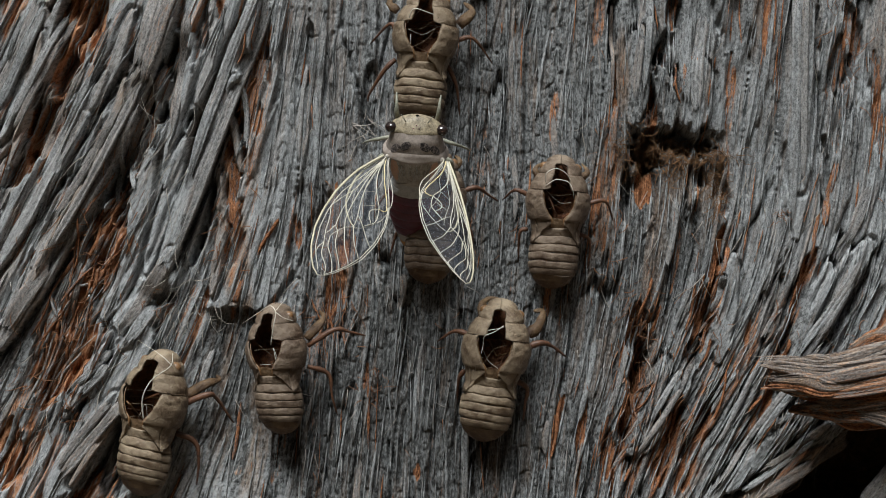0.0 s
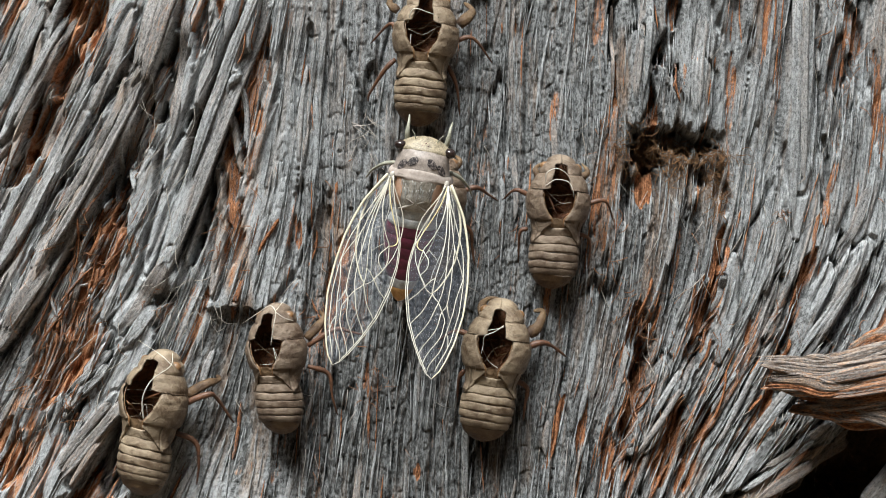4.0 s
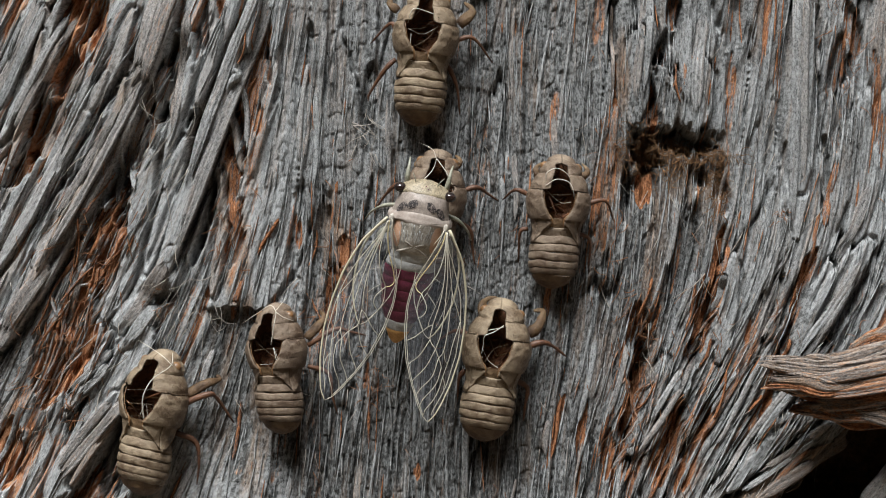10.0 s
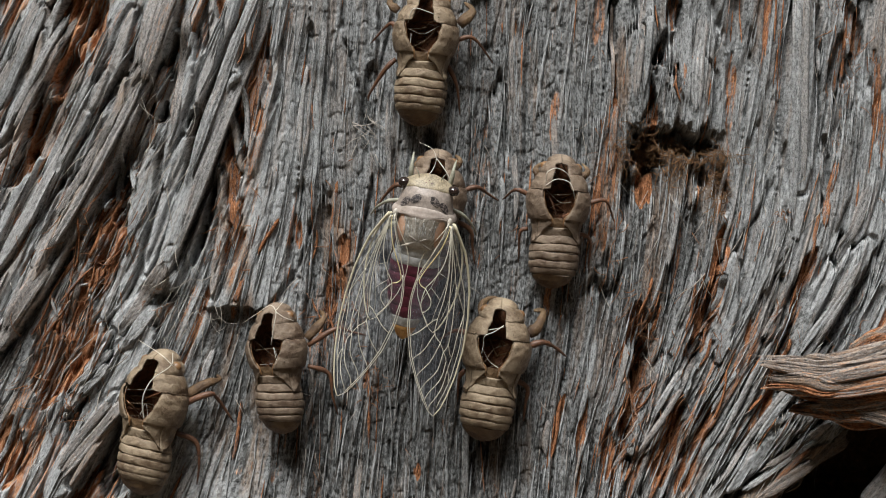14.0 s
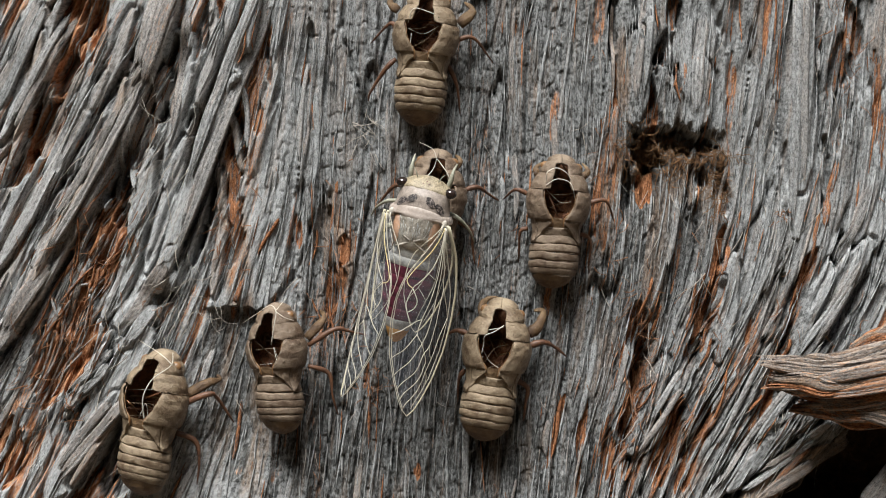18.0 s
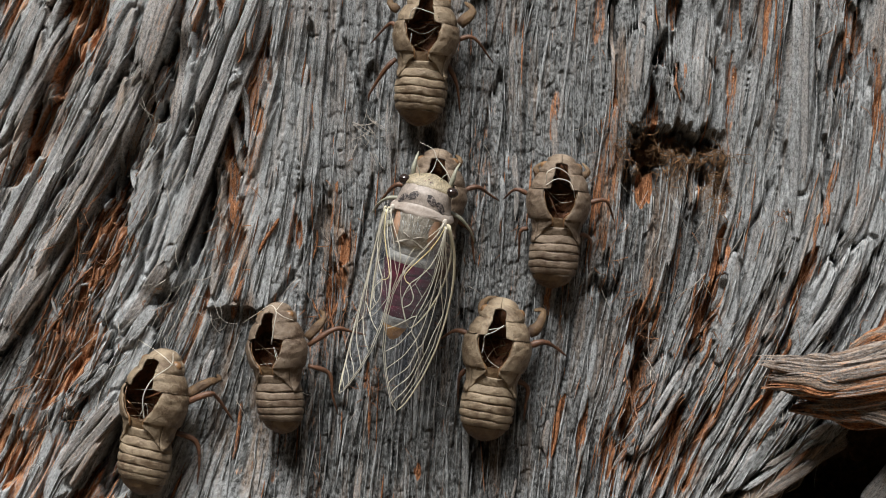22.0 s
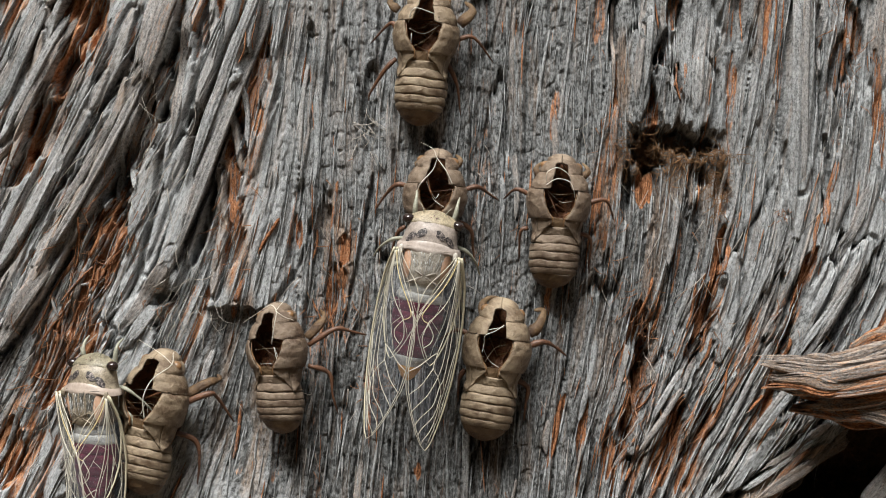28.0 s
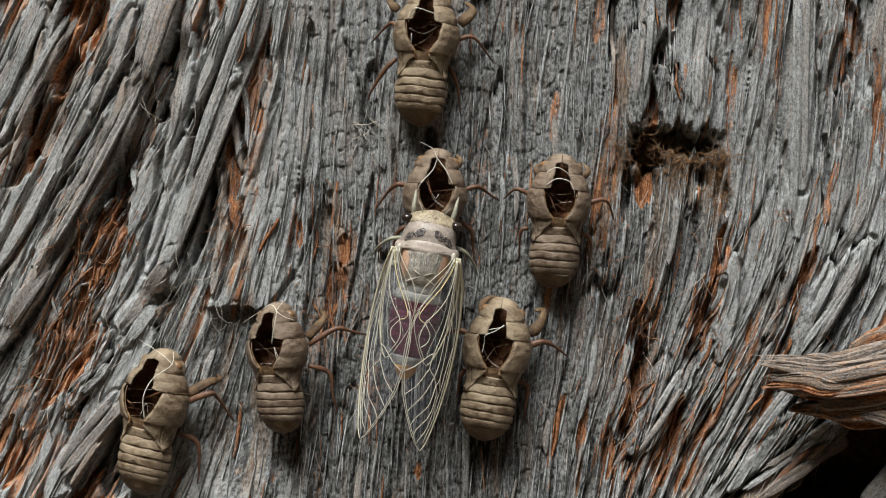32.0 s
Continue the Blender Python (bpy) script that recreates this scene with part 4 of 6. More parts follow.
# rust-red shards standing out of the furrows
for sx, sz, spread, rise, count in ((-84.0, 1.6, 3.5, 6, 14), (-92.7, -14.0, 3, 6, 12), (-86.6, 0.1, 3.5, 6, 10), (-93.4, -22.5, 4, 9, 20), (-80.4, 14.3, 2, 8, 8), (-26.9, -10.4, 2.5, 7, 12), (49.7, -22.3, 3, 9, 14),
                                    (66.3, -16.8, 3, 8, 12), (48.6, -42.0, 2, 7, 8), (57.8, -47.7, 2, 8, 8), (87.1, -22.5, 2.5, 9, 8), (-46.2, 53.5, 1.5, 6, 6), (57.8, 48.0, 2, 8, 6)):
    for k in range(int(0.9 * count)):
        x, z = rnd.gauss(sx, spread), rnd.gauss(sz, rise)
        long = rnd.uniform(5, 15)
        slope = float(lean(np.array(x), np.array(z))) + rnd.gauss(0, 0.22)
        strip(x, z, x - slope * long, z - long, rnd.uniform(0.12, 0.42), rnd.uniform(0.2, 0.4), rnd.uniform(0.35, 0.9), rnd.uniform(0.2, 1.2))
scattered(300, 6, (0.12, 0.42), (6, 24), 0.10, "bark_splinter")
scattered(350, 7, (0.10, 0.30), (4, 16), 0.08, "small_splinters", "thin grey splinters lying along the grain")

scattered(900, 9, (0.06, 0.22), (3, 13), 0.12, "fine_splinters", "hair-fine grey and rusty splinters on the bark")


# ---- loose fibres ----
def fibres(name, label, mat, spots, seed):
    """Thin curling threads; spots: x, z, spread x, spread z, how many, length, wildness."""
    r = random.Random(seed)
    verts, faces = [], []
    for x, z, sx, sz, count, length, wild in spots:
        for _ in range(count):
            px, pz = r.gauss(x, sx), r.gauss(z, sz)
            a = -math.pi / 2 - math.atan(float(lean(np.array(px), np.array(pz)))) + r.gauss(0, wild)
            ln = length * r.uniform(0.4, 1.3)
            bend = r.gauss(0, wild) * 1.2
            w = r.uniform(0.05, 0.16)
            h = skin(px, pz) + 0.1
            lift = r.uniform(0.2, 1.8)
            k = len(verts)
            n = 6
            for i in range(n + 1):
                s = i / n
                hh = max(h, skin(px, pz)) + 0.15 + lift * math.sin(math.pi * min(1, s + 0.15))
                y = face_y(px) - hh
                ww = w * (1 - 0.7 * s)
                nx, nz = -math.sin(a), math.cos(a)
                verts += [(px + nx * ww, y, pz + nz * ww), (px - nx * ww, y, pz - nz * ww), (px, y - ww * 1.4, pz)]
                px += math.cos(a) * ln / n
                pz += math.sin(a) * ln / n
                a += bend / n + r.gauss(0, wild * 0.25)
            for i in range(n):
                for j in range(3):
                    p, q = k + i * 3 + j, k + i * 3 + (j + 1) % 3
                    faces.append((p, q, q + 3, p + 3))
    ob = new(name, mesh_from(name, verts, faces, mat))
    return tagged(ob, label, "bark fibres", kind="stuff")


fibres("bark_fibres", "rust-brown loose bark fibres curling from the furrows", FIBRE, [
    (-86.9, 0.1, 4, 6, 66, 5.6, 0.7), (-94.1, -22.5, 5, 9, 102, 5.6, 0.7), (-102.8, -36.8, 3, 6, 36, 5.0, 0.6),
    (-78.9, 15.7, 3, 9, 36, 5.0, 0.3), (50.0, -19.5, 4, 7, 66, 5.0, 0.5), (47.2, -36.4, 2.5, 7, 42, 5.0, 0.4),
    (-27.2, -11.1, 3, 6, 60, 4.3, 0.6), (65.6, -16.8, 3, 7, 36, 4.3, 0.5), (85.7, -22.5, 2, 9, 36, 5.0, 0.4)] + [
    (58.5, -44.9, 3, 9, 42, 5.0, 0.4), (-54.0, 5.8, 3, 6, 30, 3.7, 0.7), (85.0, 8.2, 1, 0.8, 18, 1.9, 1.2),
    (-18.1, -32.1, 2, 3, 24, 2.5, 1.2), (41.5, 19.8, 3, 12, 48, 4.3, 0.4), (40.1, 5.8, 3, 6, 30, 4.3, 0.5),
    (104.6, 54.1, 4, 8, 36, 5.0, 0.6), (-70.3, -12.5, 2, 2, 24, 2.5, 1.0), (101.7, -58.1, 7, 4, 24, 3.7, 1.2), (106.1, -26.2, 5, 3, 36, 3.7, 0.9), (16.2, -27.9, 40, 25, 72, 3.1, 0.5)], 3)
fibres("tear_fibres", "dark brown hairy fibres hanging from the torn bark", DARK_FIBRE, [
    (52.0, 25.2, 4, 2.4, 240, 4.5, 1.3), (62.8, 23.6, 5, 1.4, 140, 4.5, 1.3), (68.6, 17.1, 1.2, 5, 150, 4, 1.1), (53.1, 20.8, 3, 3, 40, 6, 0.8)], 8)
fibres("bleached_fibres", "pale grey hair-thin bark fibres", PALE_FIBRE, [
    (-63.9, -13.9, 4, 4, 40, 8, 0.7), (-76.8, 19.9, 8, 12, 40, 9, 0.3), (79.9, 12.9, 22, 22, 60, 8, 0.3),
    (-11.8, -1.3, 60, 30, 130, 6, 0.4), (79.9, -36.6, 18, 14, 50, 9, 0.3), (-89.7, -43.7, 14, 10, 50, 9, 0.3), (-19.5, 29.3, 2, 2, 12, 7, 0.7),
    (-97.0, 34.2, 14, 18, 50, 9, 0.25), (-73.9, 34.0, 3, 8, 60, 7, 0.4)], 4)


# ---- the splintered branch stub over the hollow ----
def stub():
    top = tagged(new("broken_bark_splinter"), "splintered brown and grey bark slab sticking out over the hollow", "bark splinter")

    r = random.Random(31)

    def sheaf(a, b, c, wide, count, fresh, deep=1.5):
        """Thin splinters side by side about one line, their points at uneven lengths."""
        for k in range(count):
            o = Vector((r.uniform(-3, 3), r.uniform(-deep, deep), 0.6 * r.uniform(-wide, wide)))
            tip = Vector(c) + (Vector(b) - Vector(c)) * r.uniform(-0.02, 0.4) + Vector((0, r.uniform(-1, 1), r.gauss(0, 0.9)))
            ob = new("splinter", lath([Vector(a) + o * 1.6 + Vector((0, 0, r.gauss(0, 1.5))), Vector(b) + o + Vector((0, r.uniform(-1, 1), r.gauss(0, 0.7))), (Vector(b) + tip) / 2 + o + Vector((0, r.uniform(-0.6, 0.6), r.gauss(0, 0.5))), tip + o * 0.8], r.uniform(0.7, 1.9), r.uniform(0.4, 0.9), 0.16 + fresh * r.uniform(0.1, 1.1), 300 + r.randrange(9999), ragged=0.9, warm=r.uniform(0.75, 1.0)))
            ob.parent = top
    sheaf((118.5, -6.0, -22.0), (96.3, -13.4, -27.8), (76.6, -9.7, -28.2), 1.6, 9, 0.1)
    sheaf((118.0, -8.1, -27.4), (95.9, -15.4, -30.8), (76.0, -10.7, -30.0), 1.8, 10, 0.25)
    sheaf((117.5, -10.1, -29.4), (95.9, -15.4, -33.8), (76.6, -10.6, -32.3), 1.5, 9, 0.55)
    sheaf((119.4, -1.8, -22.2), (107.4, -5.8, -23.4), (97.5, -7.2, -27.5), 2.2, 9, 0.6)
    sheaf((117.5, -10.1, -34.2), (100.5, -12.8, -37.0), (84.2, -7.9, -36.1), 1.9, 10, 0.6)
    sheaf((118.0, -8.1, -39.8), (102.3, -10.5, -39.4), (85.8, -6.7, -37.2), 1.5, 8, 0.5)
    sheaf((118.5, -6.0, -44.1), (103.9, -9.3, -41.4), (92.2, -5.9, -39.2), 1.6, 8, 0.7)
    sheaf((120.1, 1.3, -19.5), (110.0, -0.4, -22.2), (101.5, -0.6, -25.7), 2.4, 8, 0.5)
    sheaf((119.4, -1.8, -33.3), (105.0, -4.1, -34.6), (87.0, -3.6, -33.9), 3.4, 14, 0.3, 3.0)


stub()
new("bark_strip", lath([(116.4, 4.0, -51.2), (109.7, 2.5, -58.2), (104.6, 4.5, -65.9)], 2.4, 0.9, 0.1, 900, warm=0.3)).parent = trunk


# ---- cast husks of cicada nymphs ----
HUSK_W = ((-17.5, 0.3), (-17.1, 2.0), (-16.4, 3.5), (-15.3, 4.8), (-13.6, 5.9), (-11.5, 6.6), (-8, 6.85), (-5.5, 6.5), (-3.2, 5.7), (-1, 6.1), (2, 7.3), (5, 7.9), (7.6, 7.7), (8.4, 7.2), (8.6, 6.9), (10, 6.7), (12.3, 5.5), (12.6, 4.8), (13.6, 5.0), (15.0, 4.5), (15.6, 3.3), (16.6, 3.0), (17.4, 1.9), (17.8, 0.4))
HUSK_H = ((-17.8, 0.2), (-17.5, 1.4), (-16.9, 2.5), (-15.8, 3.7), (-14, 4.7), (-11.5, 5.5), (-8, 5.8), (-5.5, 5.6), (-3.2, 5.2), (-1, 6.0), (3, 6.8), (7, 6.8), (8.6, 6.3), (11, 5.8), (13, 4.8), (14.5, 4.3), (16, 3.6), (17.2, 2.2), (17.8, 0.3))
HUSK_MID = ((-17.8, 4.0), (-13, 5.6), (-3, 6.4), (5, 7.0), (12, 7.0), (17.8, 5.5))


def husk_point(y, ang, grow=1.0):
    """A point on the husk's skin: ang 0 on the back, 90 on its right flank."""
    a = math.radians(ang)
    w, h, c = curve(y, HUSK_W), curve(y, HUSK_H), curve(y, HUSK_MID)
    return (w * grow * math.sin(a), y, c + h * grow * math.cos(a))


def wobble(p, seed, amp=0.12):
    q = Vector((p[0] * 0.6 + seed, p[1] * 0.6, p[2] * 0.6))
    n = noise.noise(q) + 0.5 * noise.noise(q * 2.7)
    return (p[0] * (1 + amp * n * 0.18), p[1] + amp * n, p[2] + amp * 1.2 * n)


def stance(x, y, z, tilt=0.0, pitch=0.0, roll=0.0):
    """An insect's pose on the trunk: head up, back towards the open; degrees."""
    return pose(x * MM, y * MM, z * MM, 90) @ pose(0, 0, 0, 0, 0, tilt) @ pose(0, 0, 0, pitch) @ pose(0, 0, 0, 0, roll)


def husk(label, centre, tilt, roll, size, slit, gape, seed, legs, threads, head_slit=1.4, pitch=0.0):
    """slit: sideways place of the split; gape: its greatest half-width; legs and threads: lists of world points, in mm."""
    m = stance(*centre, tilt, pitch, roll) @ Matrix.Scale(size, 4)
    top = tagged(new("cicada_husk"), label, "cicada husk", "cast husks on the bark")
    top.matrix_basis = m
    inv = m.inverted()

    def local(p):
        return inv @ (Vector(p) * MM) / MM

    mud = HUSK_PALE if seed in (1, 3, 5) else HUSK
    rows = (0.0, 0.03, 0.07, 0.13, 0.24, 0.5, 0.76, 0.88, 0.95, 1.0)

    def band(y0, y1, bulge, edge, name, mat, lab="", n=0):
        """A ring of the husk, almost flat between two sharp creases; n: evenly spaced rows for a rounded one."""
        def f(s, t):
            s = s if n else rows[int(round(s * 9))]
            y = y1 + (y0 - y1) * s
            g = edge + bulge * (max(0.0, math.sin(math.pi * min(1, s * 1.04))) ** 0.55 if n else (1 - abs(2 * s - 1) ** 7) * (0.9 + 0.1 * s))
            p = husk_point(y, 360 * t, g)
            sag = 0.42 * noise.noise(Vector((seed * 3.1 + y0 * 0.35, 1.6 * math.sin(math.tau * t), 1.6 * math.cos(math.tau * t))))
            p = (p[0], p[1] + (0.25 * math.cos(math.tau * t) + sag) * (y > -15), p[2])
            return wobble(p, seed + y0, 0.12)
        return part(name, sheet(f, n or 9, 40, True), mat, top, lab)

    cuts = (-3.6, -5.9, -8.0, -10.1, -12.1, -13.9)
    for a, b in zip(cuts, cuts[1:]):
        band(b - 0.12, a, 0.115, 0.885, "abdomen_segment", mud)
    band(-17.5, -13.9, 0.02, 0.965, "abdomen_tip", HUSK_TIP, "amber-brown tip", 14)
    band(-3.75, -1.5, 0.09, 0.88, "waist_segment", mud)
    band(-1.9, 0.8, 0.02, 0.87, "waist_segment", HUSK_TIP, "amber-brown waist membrane", 8)

    def opening(y, side):
        """Angle at which the skin starts on that side."""
        half = curve(y, ((-1.2, gape * 0.34), (0.9, gape * 0.40), (4, gape * 0.78), (7.8, gape * 1.0), (8.3, gape * 0.98), (8.6, head_slit * 1.0), (11, head_slit * 0.8), (12.3, head_slit * 0.66), (12.6, head_slit * 0.62), (15.0, head_slit * 0.55), (15.2, 0.02), (18, 0.02)))
        if half > 0.3:
            half += 0.2 * noise.noise(Vector((y * 0.55, seed * 7.3, side * 5.0))) + 0.12 * noise.noise(Vector((y * 1.9, seed * 7.3, side * 5.0)))
        x = slit * curve(y, ((-1, 0.6), (8, 1.0), (13, 0.8), (18, 0.5))) + side * half
        w = curve(y, HUSK_W)
        return math.degrees(math.asin(max(-0.97, min(0.97, x / w))))

    def plate(name, y0, y1, side, reach, puff, mat, lab="", thick=0.45):
        def f(s, t):
            y = y0 + (y1 - y0) * s
            a0 = opening(y, side)
            a1 = side * reach
            ang = a0 + (a1 - a0) * t
            g = 0.985 + puff * (1 - max(0.0, 2 * s - 1) ** 6) * min(1.0, 0.75 + 2.5 * s) + 0.015 * (1 - t) ** 8
            p = husk_point(y, ang, g)
            q = noise.noise(Vector((p[0] * 0.42 + seed * 5, p[1] * 0.42, side * 9.0)))
            p = (p[0] * (1 - 0.02 * max(0, q)), p[1], p[2] - 0.30 * max(0.0, q))
            return wobble(p, seed + 3 * side, 0.12)
        n = 24
        v, fc = sheet(f, n, 26)
        if side * (y1 - y0) > 0:
            fc = [q[::-1] for q in fc]
        return part(name, (v, fc), mat, top, lab, thick)

    for side in (-1, 1):
        plate("thorax_plate", 0.75, 8.35, side, 176, 0.05, mud)
        plate("collar_plate", 8.3, 12.4, side, 172, 0.065, mud)
        plate("head_plate", 12.4, 17.7, side, 172, 0.065, mud)
        part("eye_cover", ball(husk_point(14.6, side * 78, 0.93), (1.35, 1.3, 1.3)), HUSK_EDGE, top, "amber dome of the eye")

        start = abs(opening(0.9, side)) if opening(0.9, side) * side > 0 else 3.0
        for inner, outer, low0, low1, proud in ((start, 58, -0.5, -4.9, 0.975), (58.5, 104, -5.6, -2.6, 1.01)):
            def pad(s, t, side=side):
                low = low0 + (low1 - low0) * t ** 1.3
                y = 1.25 + (low - 1.25) * s
                g = proud + 0.02 * math.sin(math.pi * min(1, s * 1.1)) ** 0.7 + 0.085 * s
                return wobble(husk_point(y, side * (inner + (outer - inner) * t), g), seed + 9, 0.22)
            v, fc = sheet(pad, 10, 14)
            if side > 0:
                fc = [q[::-1] for q in fc]
            part("wing_pad", (v, fc), mud, top, "", 0.4)
        hem = [husk_point(y, opening(y, side) + side * 0.5, 1.0) for y in (-1.1, -0.2, 0.9, 2.0)]
        part("split_hem", tube(smooth_line(hem, 8), [0.16 + 0.16 * math.sin(math.pi * i / 8) for i in range(9)], 6), HUSK_EDGE, top, "amber torn hem")
        curl = smooth_line([husk_point(y, opening(y, side) + side * 1.0, 1.0 - 0.02 * (y > 7)) for y in (1.0, 2.6, 4.2, 5.8, 7.2, 8.1)], 20)
        part("curled_rim", tube(curl, [0.11 + 0.06 * noise.noise(Vector((i * 0.4, seed, side))) for i in range(21)], 6), HUSK_EDGE, top, "amber rolled rim of the split")

    def floor(s, t):
        y = -1.5 + 18.2 * s
        return wobble(husk_point(y, 62 + 236 * t, 0.87), seed, 0.5)
    v, fc = sheet(floor, 22, 22)
    part("lining", (v, fc), LINING, top, "brown inner lining, lightened as if lit through")
    r = random.Random(seed)
    for k in range(14):
        y, a = r.uniform(0.5, 12), r.uniform(70, 165) * r.choice((-1, 1))
        pts = [husk_point(y + r.uniform(-2, 2) * q, a + r.uniform(-35, 35) * q, 0.86 - 0.16 * r.random() * (q % 2)) for q in range(4)]
        part("inner_shred", tube(smooth_line(pts, 12), [r.uniform(0.16, 0.55) * (1 - 0.05 * q) for q in range(13)], 5, 0.35), (HUSK_LEG, LINING, HUSK_EDGE)[k % 3], top)
    for k in range(3):      # fine web of dried threads in the split
        y0, y1 = r.uniform(0.5, 9), r.uniform(1, 10)
        a0, a1 = opening(y0, -1) + r.uniform(0, 6), opening(y1, 1) - r.uniform(0, 6)
        p0, p1 = Vector(husk_point(y0, a0, 0.93)), Vector(husk_point(y1, a1, 0.9))
        mid = (p0 + p1) / 2 + Vector((r.uniform(-1, 1), r.uniform(-2, 1), -r.uniform(1.5, 5)))
        part("web_thread", tube(smooth_line([p0, mid, p1], 12), [0.03 + 0.03 * r.random() for _ in range(13)], 4), HUSK_PALE if k % 3 else THREAD, top)
    for name, rad, pts in legs:
        p = [local(q) for q in pts]
        k = 4 * (len(p) - 1)
        ln = smooth_line(p, k)
        rr = [(0.70 if name == "front_leg" else 0.64) * rad * (1 + 0.22 * noise.noise(Vector((i * 0.7, seed, rad)))) * curve(i / k, ((0, 1.0), (0.2, 1.15), (0.5, 0.8), (0.55, 0.62), (0.9, 0.42), (1, 0.22))) for i in range(k + 1)]
        part(name, tube(ln, rr, 8, 0.55 if name == "front_leg" else 0.9), HUSK_TIP if name == "front_leg" else HUSK_LEG, top)
    for rad, pts in threads:
        p = smooth_line([local(q) for q in pts], 5 * len(pts))
        part("thread", tube(p, [0.25 * rad * (1 - 0.6 * i / (len(p) - 1)) for i in range(len(p))], 5), THREAD, top, "white dried thread of the husk's lining")
    return top


husk("brown husk with an open back, highest on the bark", (-4.5, -0.6, 46.8), -5.7, -2, 0.96, -0.6, 4.6, 1, [
    ("middle_leg", 0.95, [(-11.3, -5.9, 53.4), (-13.0, -5.9, 55.2), (-18.0, -0.8, 50.7)]), ("middle_leg", 0.95, [(3.3, -6.0, 51.1), (7.5, -6.0, 51.6), (12.3, -0.9, 46.0)]),
    ("hind_leg", 0.9, [(-11.6, -4.9, 46.6), (-14.1, -4.9, 44.2), (-18.0, -1.8, 38.5), (-18.5, -0.8, 36.5)]), ("hind_leg", 0.9, [(0.6, -6.0, 46.1), (3.3, -4.0, 40.4), (4.2, -1.0, 33.0)]),
    ("front_leg", 1.9, [(3.9, -7.0, 54.7), (7.2, -7.0, 58.1), (5.3, -4.0, 60.6)]), ("front_leg", 1.6, [(-10.9, -5.9, 58.3), (-13.0, -5.9, 60.3), (-11.7, -3.9, 63.4)]),
], [(0.5, [(-8.5, -11.9, 54.8), (-7.1, -14.0, 57.9), (-3.5, -14.0, 57.1), (-1.1, -13.0, 56.1), (-0.8, -13.0, 55.3)]), (0.35, [(-7.7, -12.0, 52.1), (-7.8, -12.0, 49.4), (-6.8, -12.0, 47.2)])], 2.6)
husk("brown husk with an arched split and white threads", (27.7, -0.1, 6.4), -4.5, 1, 0.93, -0.1, 4.3, 2, [
    ("middle_leg", 0.95, [(21.0, -5.7, 13.3), (17.7, -5.8, 14.5), (14.8, -0.8, 12.2)]), ("middle_leg", 0.95, [(34.9, -5.1, 11.0), (39.9, -4.9, 11.8), (42.3, 0.3, 6.9)]),
    ("hind_leg", 0.9, [(20.8, -4.7, 5.0), (18.9, -4.7, 4.0), (18.7, -0.7, -3.4)]), ("hind_leg", 0.9, [(31.9, -5.3, 4.0), (36.2, -3.1, 2.2), (35.8, -0.1, -5.5)]),
    ("front_leg", 1.4, [(24.1, -4.6, 16.8), (22.8, -4.6, 19.6), (24.5, -2.6, 21.3)]), ("front_leg", 1.4, [(33.0, -4.2, 16.8), (35.6, -4.1, 18.9), (34.3, -2.2, 21.1)]),
], [(0.55, [(24.9, -12.6, 16.3), (25.1, -13.6, 18.4), (27.4, -13.5, 19.5), (29.7, -13.4, 18.4), (30.9, -12.3, 16.8)]), (0.55, [(24.9, -12.6, 15.4), (27.4, -13.5, 16.8), (30.3, -13.3, 16.2), (31.4, -13.3, 14.3), (31.8, -12.3, 12.2)])], 2.5)
husk("mud-brown husk rolled on its side with a wide torn back", (-69.3, 2.4, -43.5), -11.5, -24, 1.03, -0.4, 5.2, 3, [
    ("middle_leg", 1.2, [(-64.2, -4.1, -38.2), (-57.7, -4.6, -35.7), (-55.6, -2.8, -36.9), (-51.9, 0.9, -43.1)]), ("front_leg", 1.7, [(-63.9, -3.1, -36.3), (-57.9, -2.6, -33.0), (-55.5, 0.2, -32.4), (-56.0, 0.2, -31.2)]),
    ("hind_leg", 1.0, [(-66.6, -2.8, -45.0), (-61.2, -1.3, -47.6), (-60.4, -0.4, -53.0), (-61.2, 1.7, -58.6)]), ("hind_leg", 0.9, [(-76.8, 0.2, -44.7), (-77.9, 2.3, -49.1)]),
], [(0.8, [(-72.9, -8.2, -41.9), (-72.9, -10.2, -36.2), (-70.4, -11.5, -31.6), (-65.9, -11.9, -28.3), (-65.5, -10.9, -25.2)]), (0.5, [(-65.4, -11.9, -28.3), (-68.3, -11.7, -25.6), (-74.6, -6.0, -22.3)]), (0.35, [(-73.9, -8.1, -40.5), (-72.3, -9.3, -37.7), (-71.9, -8.3, -41.9)])], 2.9)
